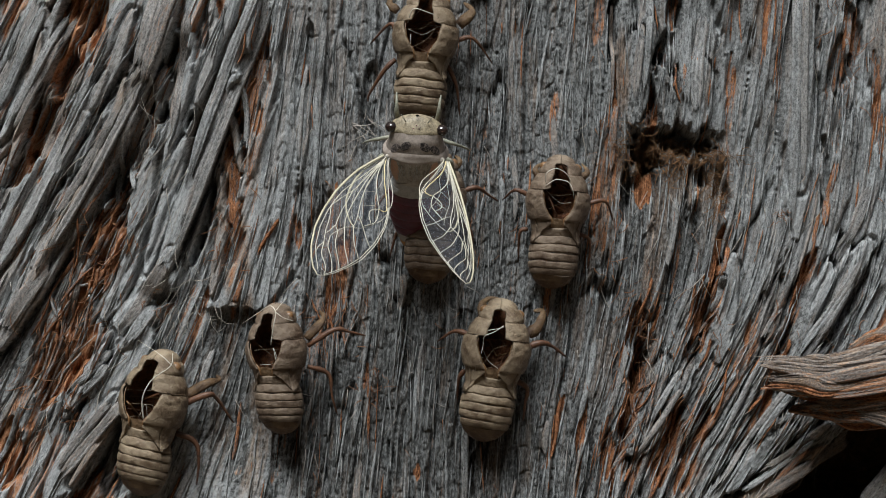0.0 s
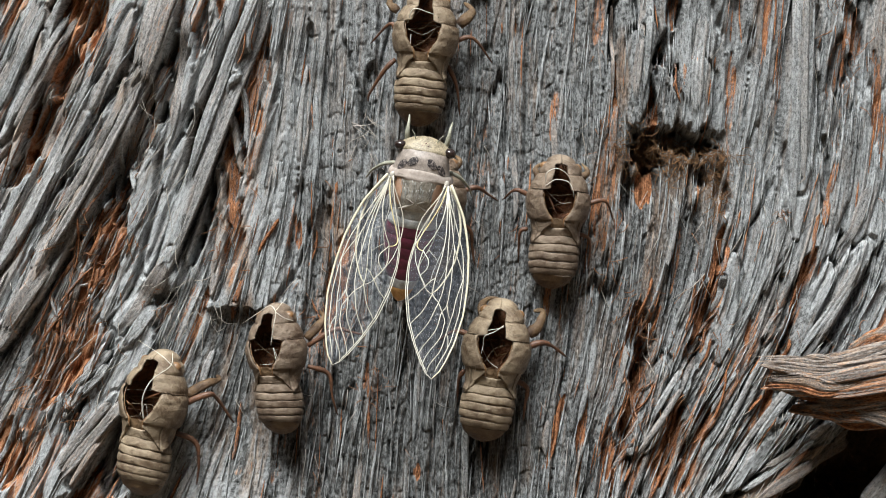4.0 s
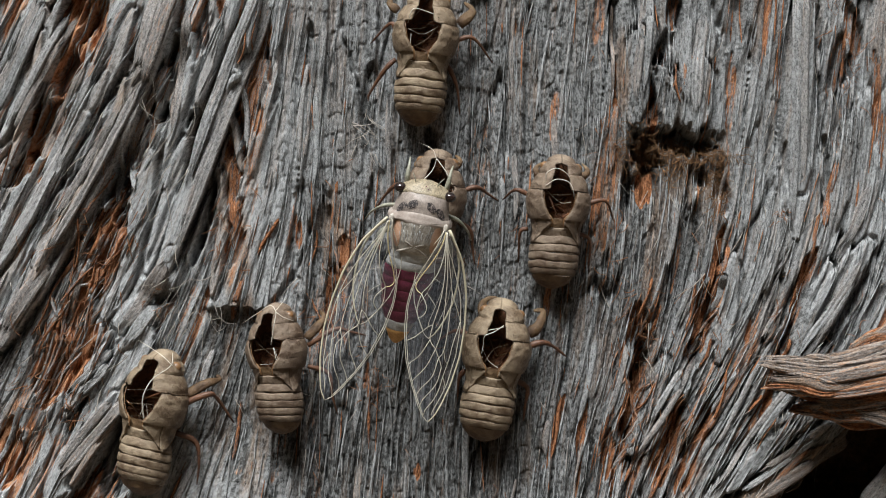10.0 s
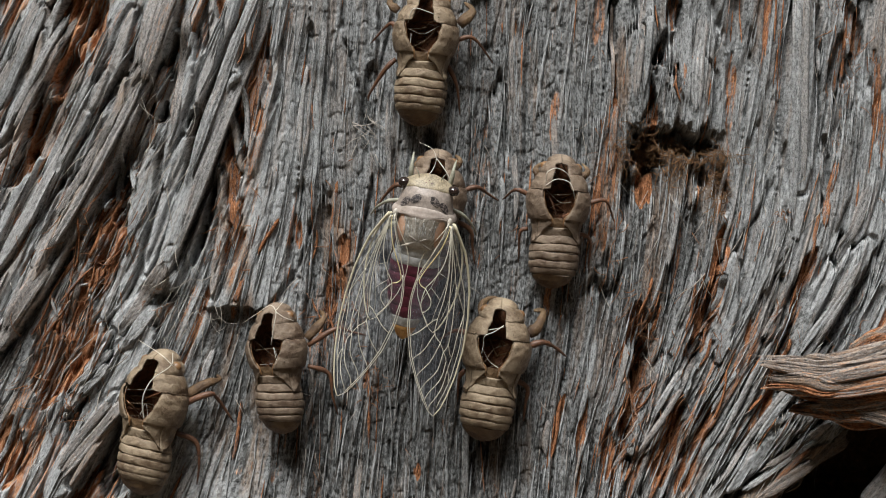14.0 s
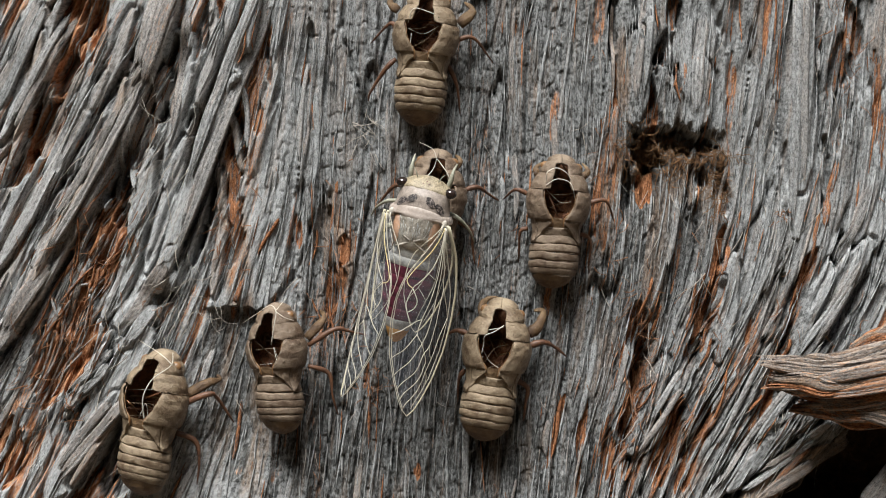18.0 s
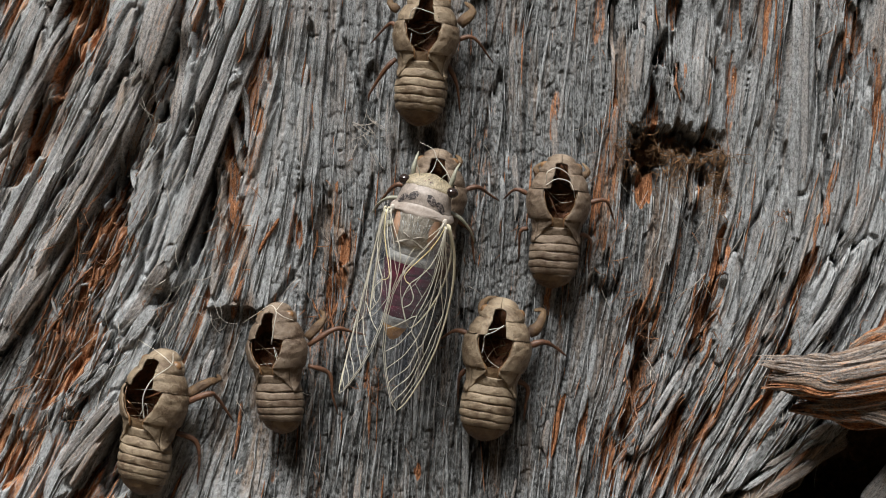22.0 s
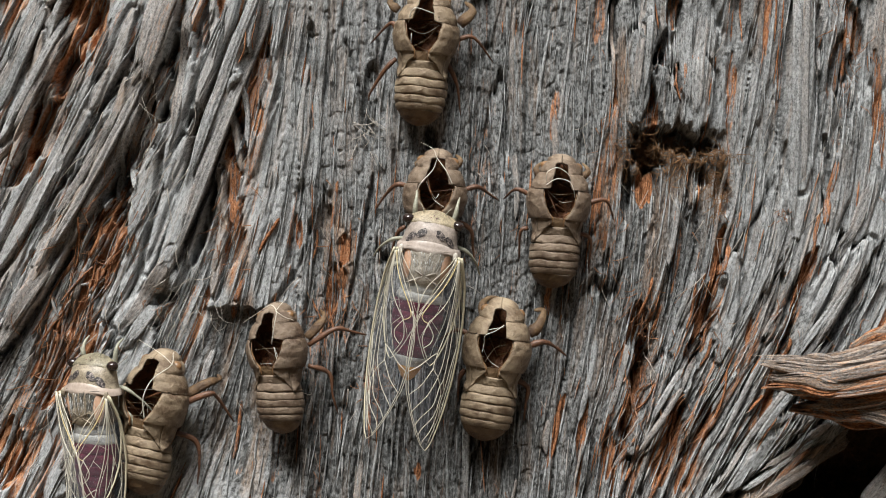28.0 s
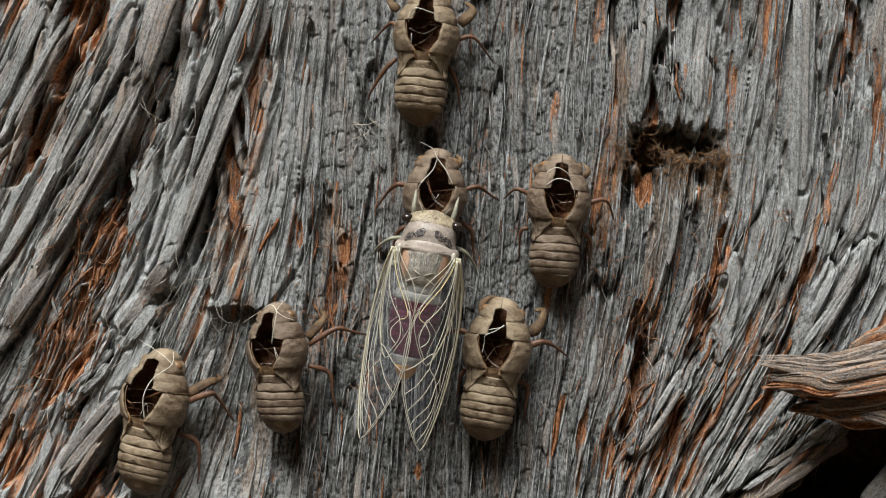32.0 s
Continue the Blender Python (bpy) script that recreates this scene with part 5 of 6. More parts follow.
husk("brown husk rolled on its side beside a torn bark edge", (-38.1, 0.2, -29.6), 1.5, -24, 0.91, -0.2, 5.0, 4, [
    ("middle_leg", 1.1, [(-33.1, -5.2, -23.7), (-26.6, -5.5, -19.7), (-22.8, -3.6, -20.4), (-19.0, -0.7, -21.4)]), ("front_leg", 1.7, [(-33.5, -5.2, -22.0), (-29.4, -4.4, -17.2), (-30.4, -1.3, -15.2)]),
    ("hind_leg", 0.95, [(-33.1, -5.2, -28.7), (-28.1, -3.4, -30.7), (-27.3, -2.5, -36.1), (-26.0, -0.5, -41.1)]), ("hind_leg", 0.8, [(-42.9, -2.7, -33.3), (-43.8, -1.6, -36.1), (-43.1, 0.3, -43.3)]),
], [(0.7, [(-41.7, -10.8, -23.2), (-40.8, -12.8, -18.3), (-40.4, -12.8, -15.2), (-41.9, -11.7, -13.7), (-45.2, -9.5, -15.7), (-49.1, -5.3, -18.2)]), (0.55, [(-40.4, -12.8, -15.2), (-38.5, -12.9, -16.5), (-36.1, -12.1, -17.4)]), (0.35, [(-40.4, -12.8, -14.9), (-38.8, -11.9, -12.9), (-37.8, -11.0, -11.9)]), (0.4, [(-40.0, -10.9, -28.6), (-41.1, -10.8, -23.9), (-39.2, -10.9, -28.9)])], 2.6)
husk("yellowish-brown husk with a split back and curled foreleg", (12.0, -0.5, -29.9), -9, 2, 1.0, -1.0, 4.2, 5, [
    ("middle_leg", 1.15, [(20.5, -5.7, -24.0), (24.4, -5.6, -22.9), (27.3, -3.5, -24.1), (30.6, -0.3, -26.7)]), ("front_leg", 1.9, [(20.9, -5.7, -20.9), (23.3, -5.6, -19.0), (24.7, -3.6, -15.4), (22.4, -2.6, -15.2)]),
    ("hind_leg", 1.0, [(15.8, -5.8, -31.4), (20.6, -3.7, -33.9), (20.3, -2.7, -38.2), (19.9, -0.7, -42.5)]), ("middle_leg", 1.0, [(6.4, -6.0, -20.9), (2.9, -5.0, -20.1), (-1.3, -1.0, -22.8)]),
    ("front_leg", 1.6, [(10.8, -5.9, -17.6), (9.5, -5.9, -14.4), (10.9, -2.9, -12.4), (13.7, -1.9, -12.1)]), ("hind_leg", 0.9, [(5.3, -5.0, -29.7), (3.9, -4.0, -32.1), (3.6, -1.0, -37.9)]),
], [(0.5, [(14.7, -13.8, -18.5), (12.4, -13.9, -20.0), (10.1, -13.9, -21.0), (9.8, -12.9, -23.1), (9.3, -12.9, -25.3)]), (0.3, [(7.9, -12.0, -29.3), (8.3, -12.0, -27.2), (9.7, -11.9, -26.1)]), (0.45, [(11.0, -13.9, -19.6), (13.1, -13.9, -19.2), (14.7, -13.8, -18.9)])], 2.2)
husk("brown husk on which the pale cicada clings", (-2.5, -0.6, 7.7), -5, 0, 0.93, 0.1, 4.6, 6, [
    ("middle_leg", 1.0, [(-8.9, -5.9, 15.4), (-11.6, -5.9, 15.6), (-14.5, -2.9, 12.9), (-16.8, -0.8, 9.6)]), ("middle_leg", 1.0, [(5.0, -6.0, 14.3), (8.4, -5.9, 15.1), (11.3, -2.9, 13.4), (13.7, -0.9, 11.9)]),
    ("hind_leg", 0.95, [(2.5, -6.0, 7.3), (6.7, -4.0, 4.6), (7.3, -2.0, 0.1), (7.8, -1.0, -3.8)]), ("hind_leg", 0.95, [(-9.4, -4.9, 5.4), (-11.4, -3.9, 3.6), (-13.1, -0.9, -2.0)]),
    ("front_leg", 1.4, [(-5.0, -5.0, 18.9), (-6.4, -5.0, 20.9), (-4.7, -3.0, 22.7)]), ("front_leg", 1.4, [(2.5, -5.0, 19.5), (4.2, -5.0, 21.6), (3.1, -3.0, 23.1)]),
], [(0.75, [(-6.6, -12.0, 13.1), (-5.4, -14.0, 15.8), (-2.6, -14.0, 18.9), (-1.5, -14.0, 21.7)]), (0.75, [(2.2, -13.0, 15.4), (0.8, -14.0, 18.5), (-0.8, -14.0, 20.8), (-1.6, -14.0, 21.9)]), (0.4, [(-1.6, -14.0, 21.8), (-2.5, -14.0, 24.0), (-5.7, -12.0, 25.8)]), (0.4, [(-1.1, -9.0, 13.2), (-1.9, -9.0, 12.2), (-2.8, -9.0, 13.3)])], 3.0)


# ---- the adult cicada ----
HINGE = (6.9, -4.6, 1.0)
WING = 47.5
WING_OUT = ((0, 0.7), (0.05, 1.9), (0.15, 4.2), (0.25, 5.4), (0.35, 6.2), (0.5, 6.5), (0.65, 6.1), (0.8, 4.6), (0.9, 2.9), (0.96, 1.6), (1.0, 0.0))
WING_IN = ((0, 0.7), (0.06, 1.5), (0.15, 3.3), (0.25, 5.7), (0.32, 7.0), (0.42, 7.8), (0.55, 7.8), (0.7, 6.7), (0.82, 4.8), (0.92, 2.8), (0.97, 1.5), (1.0, 0.0))


def wing_point(s, w, side, long, wide):
    o = curve(s, WING_OUT) if w >= 0 else curve(s, WING_IN)
    x = w * o * wide
    z = 1.0 - 0.47 * (math.sqrt(x * x + 1.5) - 1.2) + 0.22 * math.sin(9 * s + 5 * w) * (1 - w * w)
    return Vector((side * x, -s * long, z))


# veins as (along, across) of the wing: those from the root, the cells, and the rays that reach the margin
ROOT_VEINS = (
    ((0.01, 0.1), (0.09, 0.28), (0.2, 0.55), (0.35, 0.78), (0.5, 0.84), (0.7, 0.82), (0.85, 0.74), (0.96, 0.4)),
    ((0.01, 0.05), (0.09, 0.2), (0.22, 0.36), (0.32, 0.46), (0.42, 0.72), (0.47, 0.83)),
    ((0.01, 0.0), (0.1, 0.07), (0.25, 0.10), (0.38, 0.0), (0.49, -0.14)),
    ((0.01, -0.05), (0.1, -0.02), (0.22, -0.22), (0.31, -0.5), (0.345, -0.62), (0.44, -0.66), (0.53, -0.42)),
    ((0.01, -0.2), (0.06, -0.42), (0.18, -0.74), (0.29, -0.90), (0.33, -0.80), (0.345, -0.62)),
    ((0.01, 0.03), (0.09, 0.14), (0.2, 0.23), (0.33, 0.22), (0.45, 0.2), (0.55, 0.14), (0.615, 0.02)),
)
CELL_VEINS = (
    ((0.32, 0.46), (0.42, 0.42), (0.52, 0.40), (0.62, 0.34), (0.66, 0.18)),
    ((0.53, -0.42), (0.505, -0.28), (0.49, -0.14)),
    ((0.49, -0.14), (0.57, -0.18), (0.615, 0.02), (0.66, 0.18)),
    ((0.66, 0.18), (0.69, 0.30), (0.71, 0.36)),
    ((0.47, 0.83), (0.58, 0.66), (0.69, 0.58), (0.76, 0.5)),
    ((0.62, 0.34), (0.67, 0.45), (0.69, 0.58)),
    ((0.76, 0.5), (0.79, 0.64), (0.83, 0.74)),
    ((0.345, -0.62), (0.40, -0.40), (0.44, -0.42), (0.47, -0.58)),
)
RAY_VEINS = (
    ((0.53, -0.42), (0.57, -0.66), (0.60, -0.93)),
    ((0.57, -0.18), (0.66, -0.5), (0.72, -0.93)),
    ((0.615, 0.02), (0.72, -0.3), (0.805, -0.93)),
    ((0.66, 0.18), (0.77, -0.06), (0.875, -0.92)),
    ((0.71, 0.36), (0.81, 0.16), (0.93, -0.9)),
    ((0.76, 0.5), (0.87, 0.32), (0.965, -0.7)),
    ((0.29, -0.95), (0.40, -0.955), (0.52, -0.94), (0.7, -0.93), (0.85, -0.92), (0.97, -0.8)),
)
FORE_VEINS = ROOT_VEINS + CELL_VEINS + RAY_VEINS
HIND_VEINS = (
    ((0.02, 0.6), (0.3, 0.65), (0.6, 0.7), (0.9, 0.6)),
    ((0.02, 0.3), (0.25, 0.2), (0.5, 0.3), (0.7, 0.1), (0.93, -0.3)),
    ((0.02, 0.0), (0.25, -0.3), (0.45, -0.2), (0.6, -0.4), (0.78, -0.96)),
    ((0.02, -0.3), (0.2, -0.6), (0.4, -0.7), (0.55, -0.96)),
    ((0.45, -0.2), (0.5, 0.3)),
    ((0.6, -0.4), (0.7, 0.1)),
)


def hinge(side, rx, ry, rz):
    """A wing's turn about its root, in degrees."""
    return pose(side * HINGE[0] * MM, HINGE[1] * MM, HINGE[2] * MM, rx, ry, rz)


def wing(name, parent, side, long, wide, veins, lab, low=0.0):
    def f(s, t):
        p = wing_point(s, 2 * t - 1, side, long, wide)
        return (p.x, p.y, p.z + low)
    v, fc = sheet(f, 40, 16)
    if side < 0:
        fc = [q[::-1] for q in fc]
    ob = part(name, (v, fc), GLASSY if long > 40 else GLASSY_THIN, parent, lab)
    ob.visible_shadow = True
    lift = Vector((0, 0, low))

    def run(pts, n, rad0, rad1, nm, mat):
        line = [wing_point(min(1, max(0, q[0])), max(-1, min(1, q[1])), side, long, wide) + lift for q in smooth_line([(a, b, 0) for a, b in pts], n)]
        part(nm, tube(line, [rad0 + (rad1 - rad0) * i / n for i in range(n + 1)], 5), mat, ob)
    for k, pts in enumerate(veins):
        start = pts[0][0] < 0.1
        run(pts, 5 * len(pts), (0.145 if start else 0.115) if long > 40 else 0.07, 0.095 if long > 40 else 0.06, "vein", FLUSH if (k == 4 and long > 40) else VEIN)
    run(((0.0, 1.0), (0.2, 1.0), (0.5, 1.0), (0.8, 1.0), (0.93, 1.0), (1.0, 1.0)), 36, 0.36, 0.12, "leading_edge", COSTA)
    run(((0.0, -1.0), (0.2, -1.0), (0.5, -1.0), (0.8, -1.0), (0.93, -1.0), (1.0, -1.0)), 36, 0.12, 0.08, "trailing_edge", VEIN)
    return ob


BODY_W = ((-37, 0.6), (-36, 1.7), (-34, 2.7), (-31, 3.9), (-27, 5.3), (-22, 6.2), (-17, 6.2), (-13, 5.0), (-12, 5.4), (-9, 6.2), (-4, 6.4), (-3.6, 7.6), (-2.6, 7.5), (-1, 6.7), (1, 6.3), (2.4, 6.1), (3, 6.2), (4.5, 6.1), (5.6, 5.4), (6.5, 3.6), (6.9, 0.4))
BODY_H = ((-37, 0.5), (-36, 1.4), (-34, 2.2), (-31, 3.0), (-27, 3.6), (-22, 4.2), (-17, 4.5), (-13, 4.4), (-12, 5.0), (-9, 5.6), (-4, 5.6), (-3, 5.3), (0, 4.8), (2, 4.3), (4, 3.4), (5.5, 2.2), (6.6, 1.1), (7.0, 0.4))
BODY_MID = ((-37, -4.6), (-30, -4.4), (-18, -4.4), (-13, -3.6), (-5, -3.0), (2, -3.4), (7, -4.2))


def short_neck(y):
    """Head and neck shield are drawn in a little."""
    return y if y < -2 else -2 + 0.78 * (y + 2)


def body_point(y, ang, grow=1.0):
    a = math.radians(ang)
    return (curve(y, BODY_W) * grow * math.sin(a), short_neck(y), curve(y, BODY_MID) + curve(y, BODY_H) * grow * math.cos(a))


def make_cicada(label, skin=SKIN, collar=COLLAR, crown=CROWN, down=DOWN, shield=SHIELD):
    top = tagged(new("cicada"), label, "cicada")

    def bow(p):
        """The head and collar arch back at their sides."""
        k = step(-6.0, -3.0, p[1]) * min(1.0, (p[0] / 6.8) ** 2)
        return (p[0], p[1] - 1.5 * k, p[2])

    def band(y0, y1, edge, bulge, name, mat, lab="", n=8):
        def f(s, t):
            y = y1 + (y0 - y1) * s
            return wobble(bow(body_point(y, 360 * t, edge + bulge * max(0.0, math.sin(math.pi * s)) ** 0.6)), y0, 0.12)
        return part(name, sheet(f, n, 40, True), mat, top, lab)

    cuts = (-12.2, -14.6, -16.9, -19.6, -22.3, -25.0, -27.8, -30.6, -33.2)
    for k, (a, b) in enumerate(zip(cuts, cuts[1:])):
        band(b - 0.2, a, 0.95, 0.05, "abdomen_segment", SILVER if k < 2 else (SILVER if k == 7 else WINE), "silver-grey downy segment" if k < 2 or k == 7 else "dark wine-red segment")
    band(-37.0, -33.2, 0.97, 0.05, "abdomen_tip", AMBER, "orange-yellow tip")
    band(-12.4, -3.4, 0.99, 0.02, "thorax", skin, "pale downy back shield", 16)
    band(-4.7, -1.7, 0.995, 0.04, "collar", collar, "smooth pinkish-cream collar", 10)
    band(-2.3, 4.1, 0.955, 0.045, "neck_shield", shield, "pinkish-grey neck shield", 12)
    band(3.7, 7.0, 0.99, 0.06, "head", crown, "ochre downy head", 10)

    def patch(y0, y1, a0, a1, grow, slant=0.0):
        def f(s, t):
            e = math.sin(math.pi * t) ** 0.5
            mid = (y0 + y1) / 2
            y = mid + (y1 - y0) / 2 * (2 * s - 1) * e + slant * (2 * t - 1)
            return bow(body_point(y, a0 + (a1 - a0) * t, grow + 0.012 * math.sin(math.pi * s) * e))
        v, fc = sheet(f, 8, 14)
        return v, (fc if a0 > a1 else [q[::-1] for q in fc])

    def drop(y0, y1, a0, a1, drift, grow):
        """A stripe that narrows towards the tail."""
        def f(s, t):
            k = (1 - s) ** 0.6 * (1 + 0.12 * math.sin(9 * s))
            ang = (a0 + a1) / 2 + drift * s + (a1 - a0) * (t - 0.5) * k
            return body_point(y1 + (y0 - y1) * s, ang, grow + 0.004 * math.sin(math.pi * t) - 0.006 * s)
        v, fc = sheet(f, 10, 8)
        return v, ([q[::-1] for q in fc] if a0 > a1 else fc)
    for side in (-1, 1):
        part("net_mark", patch(-0.7, 1.9, side * 8, side * 33, 1.012, -0.5), MARK, top, "dark net-veined mark")
        part("net_mark", patch(-1.7, 0.9, side * 32, side * 57, 1.018, -0.5), MARK, top, "dark net-veined mark")
        part("flank_band", patch(-11.5, -4.0, side * 34, side * 62, 1.02), ROSE, top, "salmon side band")
        part("back_stripe", drop(-8.0, -3.6, side * 2, side * 15, -2 * side, 1.012), down, top, "dark olive downy stripe")
        part("back_stripe", drop(-10.6, -3.6, side * 18, side * 42, -6 * side, 1.012), down, top, "dark olive downy stripe")
        part("eye", ball((side * 5.9, 2.2, -2.9), (1.5, 1.2, 1.5)), EYE, top, "glossy black-brown eye")
        part("antenna", tube(smooth_line([(side * 2.6, 4.4, -2.4), (side * 3.1, 5.5, -2.3), (side * 3.8, 6.4, -2.6)], 8), [0.16 - 0.012 * i for i in range(9)], 5), GREEN, top)
        arm = smooth_line([(side * 0.4, -10.2, 1.65), (side * 2.4, -11.6, 1.1), (side * 4.0, -12.6, 0.0)], 8)
        part("cross_ridge", tube(arm, [0.42 - 0.03 * i for i in range(9)], 7), skin, top)
        arm = smooth_line([(side * 0.4, -10.0, 1.8), (side * 2.0, -9.2, 1.9), (side * 3.6, -9.0, 1.0)], 8)
        part("cross_ridge", tube(arm, [0.38 - 0.035 * i for i in range(9)], 7), skin, top)
        part("wing_root", ball((side * 6.5, -4.8, 0.2), (0.7, 1.2, 0.6)), skin, top)
        leg = smooth_line([(side * 4.4, 1.0, -6.2), (side * 4.9, 4.6, -5.4), (side * 5.0, 7.0, -6.2), (side * 5.2, 8.4, -8.2)], 14)
        part("front_leg", tube(leg, [curve(i / 14, ((0, 0.6), (0.35, 0.62), (0.6, 0.4), (1, 0.18))) for i in range(15)], 8), GREEN, top)
        leg = smooth_line([(side * 4.6, -3.2, -6.5), (side * 8.6, -3.6, -5.4), (side * 11.6, -6.4, -7.6), (side * 13.0, -9.6, -10.5)], 14)
        part("middle_leg", tube(leg, [curve(i / 14, ((0, 0.55), (0.35, 0.48), (0.5, 0.34), (1, 0.16))) for i in range(15)], 8), GREEN, top)
        leg = smooth_line([(side * 4.6, -9.0, -7.0), (side * 8.2, -10.5, -7.0), (side * 9.4, -15.0, -8.5), (side * 10.6, -20.0, -11.0)], 14)
        part("hind_leg", tube(leg, [curve(i / 14, ((0, 0.8), (0.35, 0.75), (0.5, 0.45), (1, 0.22))) for i in range(15)], 8), GREEN, top)
    hair = random.Random(17)
    for k in range(34):      # silvery hairs that fan over the back shield
        a0, y0 = hair.uniform(-46, 46), hair.uniform(-7.5, -4.2)
        pts = [body_point(y0 - q * 1.2, a0 * (1 - 0.08 * q) + hair.uniform(-2, 2), 1.02) for q in range(4)]
        part("hair", tube(smooth_line(pts, 6), [0.07 - 0.008 * q for q in range(7)], 4), SILVER if k % 4 else down, top)
    for x, y in ((-0.7, 5.0), (0.7, 5.0), (0.0, 5.6)):
        part("ocellus", ball((x, short_neck(y), curve(y, BODY_MID) + curve(y, BODY_H) + 0.05), (0.18, 0.18, 0.15), 6, 8), WINE, top, "small dark red eyespot")
    wings = {}
    for side in (-1, 1):
        wings["fore", side] = wing("forewing", top, side, WING, 1.0, FORE_VEINS, "clear glassy forewing with cream veins")
        wings["hind", side] = wing("hindwing", top, side, 27.0, 0.72, HIND_VEINS, "small clear hindwing with pale veins", -0.9)
        for k in ("fore", "hind"):
            wings[k, side].matrix_basis = hinge(side, 6 if k == "fore" else 3, side * 48, -2 * side)
    return top, wings


cicada, wings = make_cicada("pale freshly moulted cicada with clear cream-veined wings")
forewing_l, forewing_r = wings["fore", -1], wings["fore", 1]
hindwing_l, hindwing_r = wings["hind", -1], wings["hind", 1]
climber, _ = make_cicada("brown cicada with a wine-red abdomen that climbs the bark", OLD_SKIN, OLD_COLLAR, OLD_CROWN, OLD_DOWN, OLD_SKIN)
passer = tagged(copy_thing(climber, pose(0, 0, 0)), "brown cicada with a red abdomen that crosses the bark")

# ---- the forest floor round the trunk ----
ground = tagged(new("ground", mesh_from("ground", [(-400, -400, -1.15), (400, -400, -1.15), (400, 400, -1.15), (-400, 400, -1.15)], [(0, 1, 2, 3)], LITTER, False, 1.0)), "brown forest floor of leaf litter", "ground", kind="structure")


def build_backdrop():
    """Unseen dark ring with an uneven top, added to block the low sky light."""
    def f(s, t):
        a = math.tau * t
        top = 10.5 + 2.2 * noise.noise(Vector((4 * math.cos(a), 4 * math.sin(a), 0))) + 1.2 * noise.noise(Vector((13 * math.cos(a), 13 * math.sin(a), 5)))
        r = 14.0 + 0.8 * noise.noise(Vector((9 * math.cos(a), 9 * math.sin(a), 3 * s)))
        return (r * math.cos(a), r * math.sin(a) + 0.7, -1.15 + (top + 1.15) * s)
    v, fc = sheet(f, 8, 160, True)
    tagged(new("backdrop", mesh_from("backdrop", v, fc, BACKDROP_GREEN, True, 1.0)), "unseen dark green ring that blocks low sky light", "forest", kind="structure")


build_backdrop()


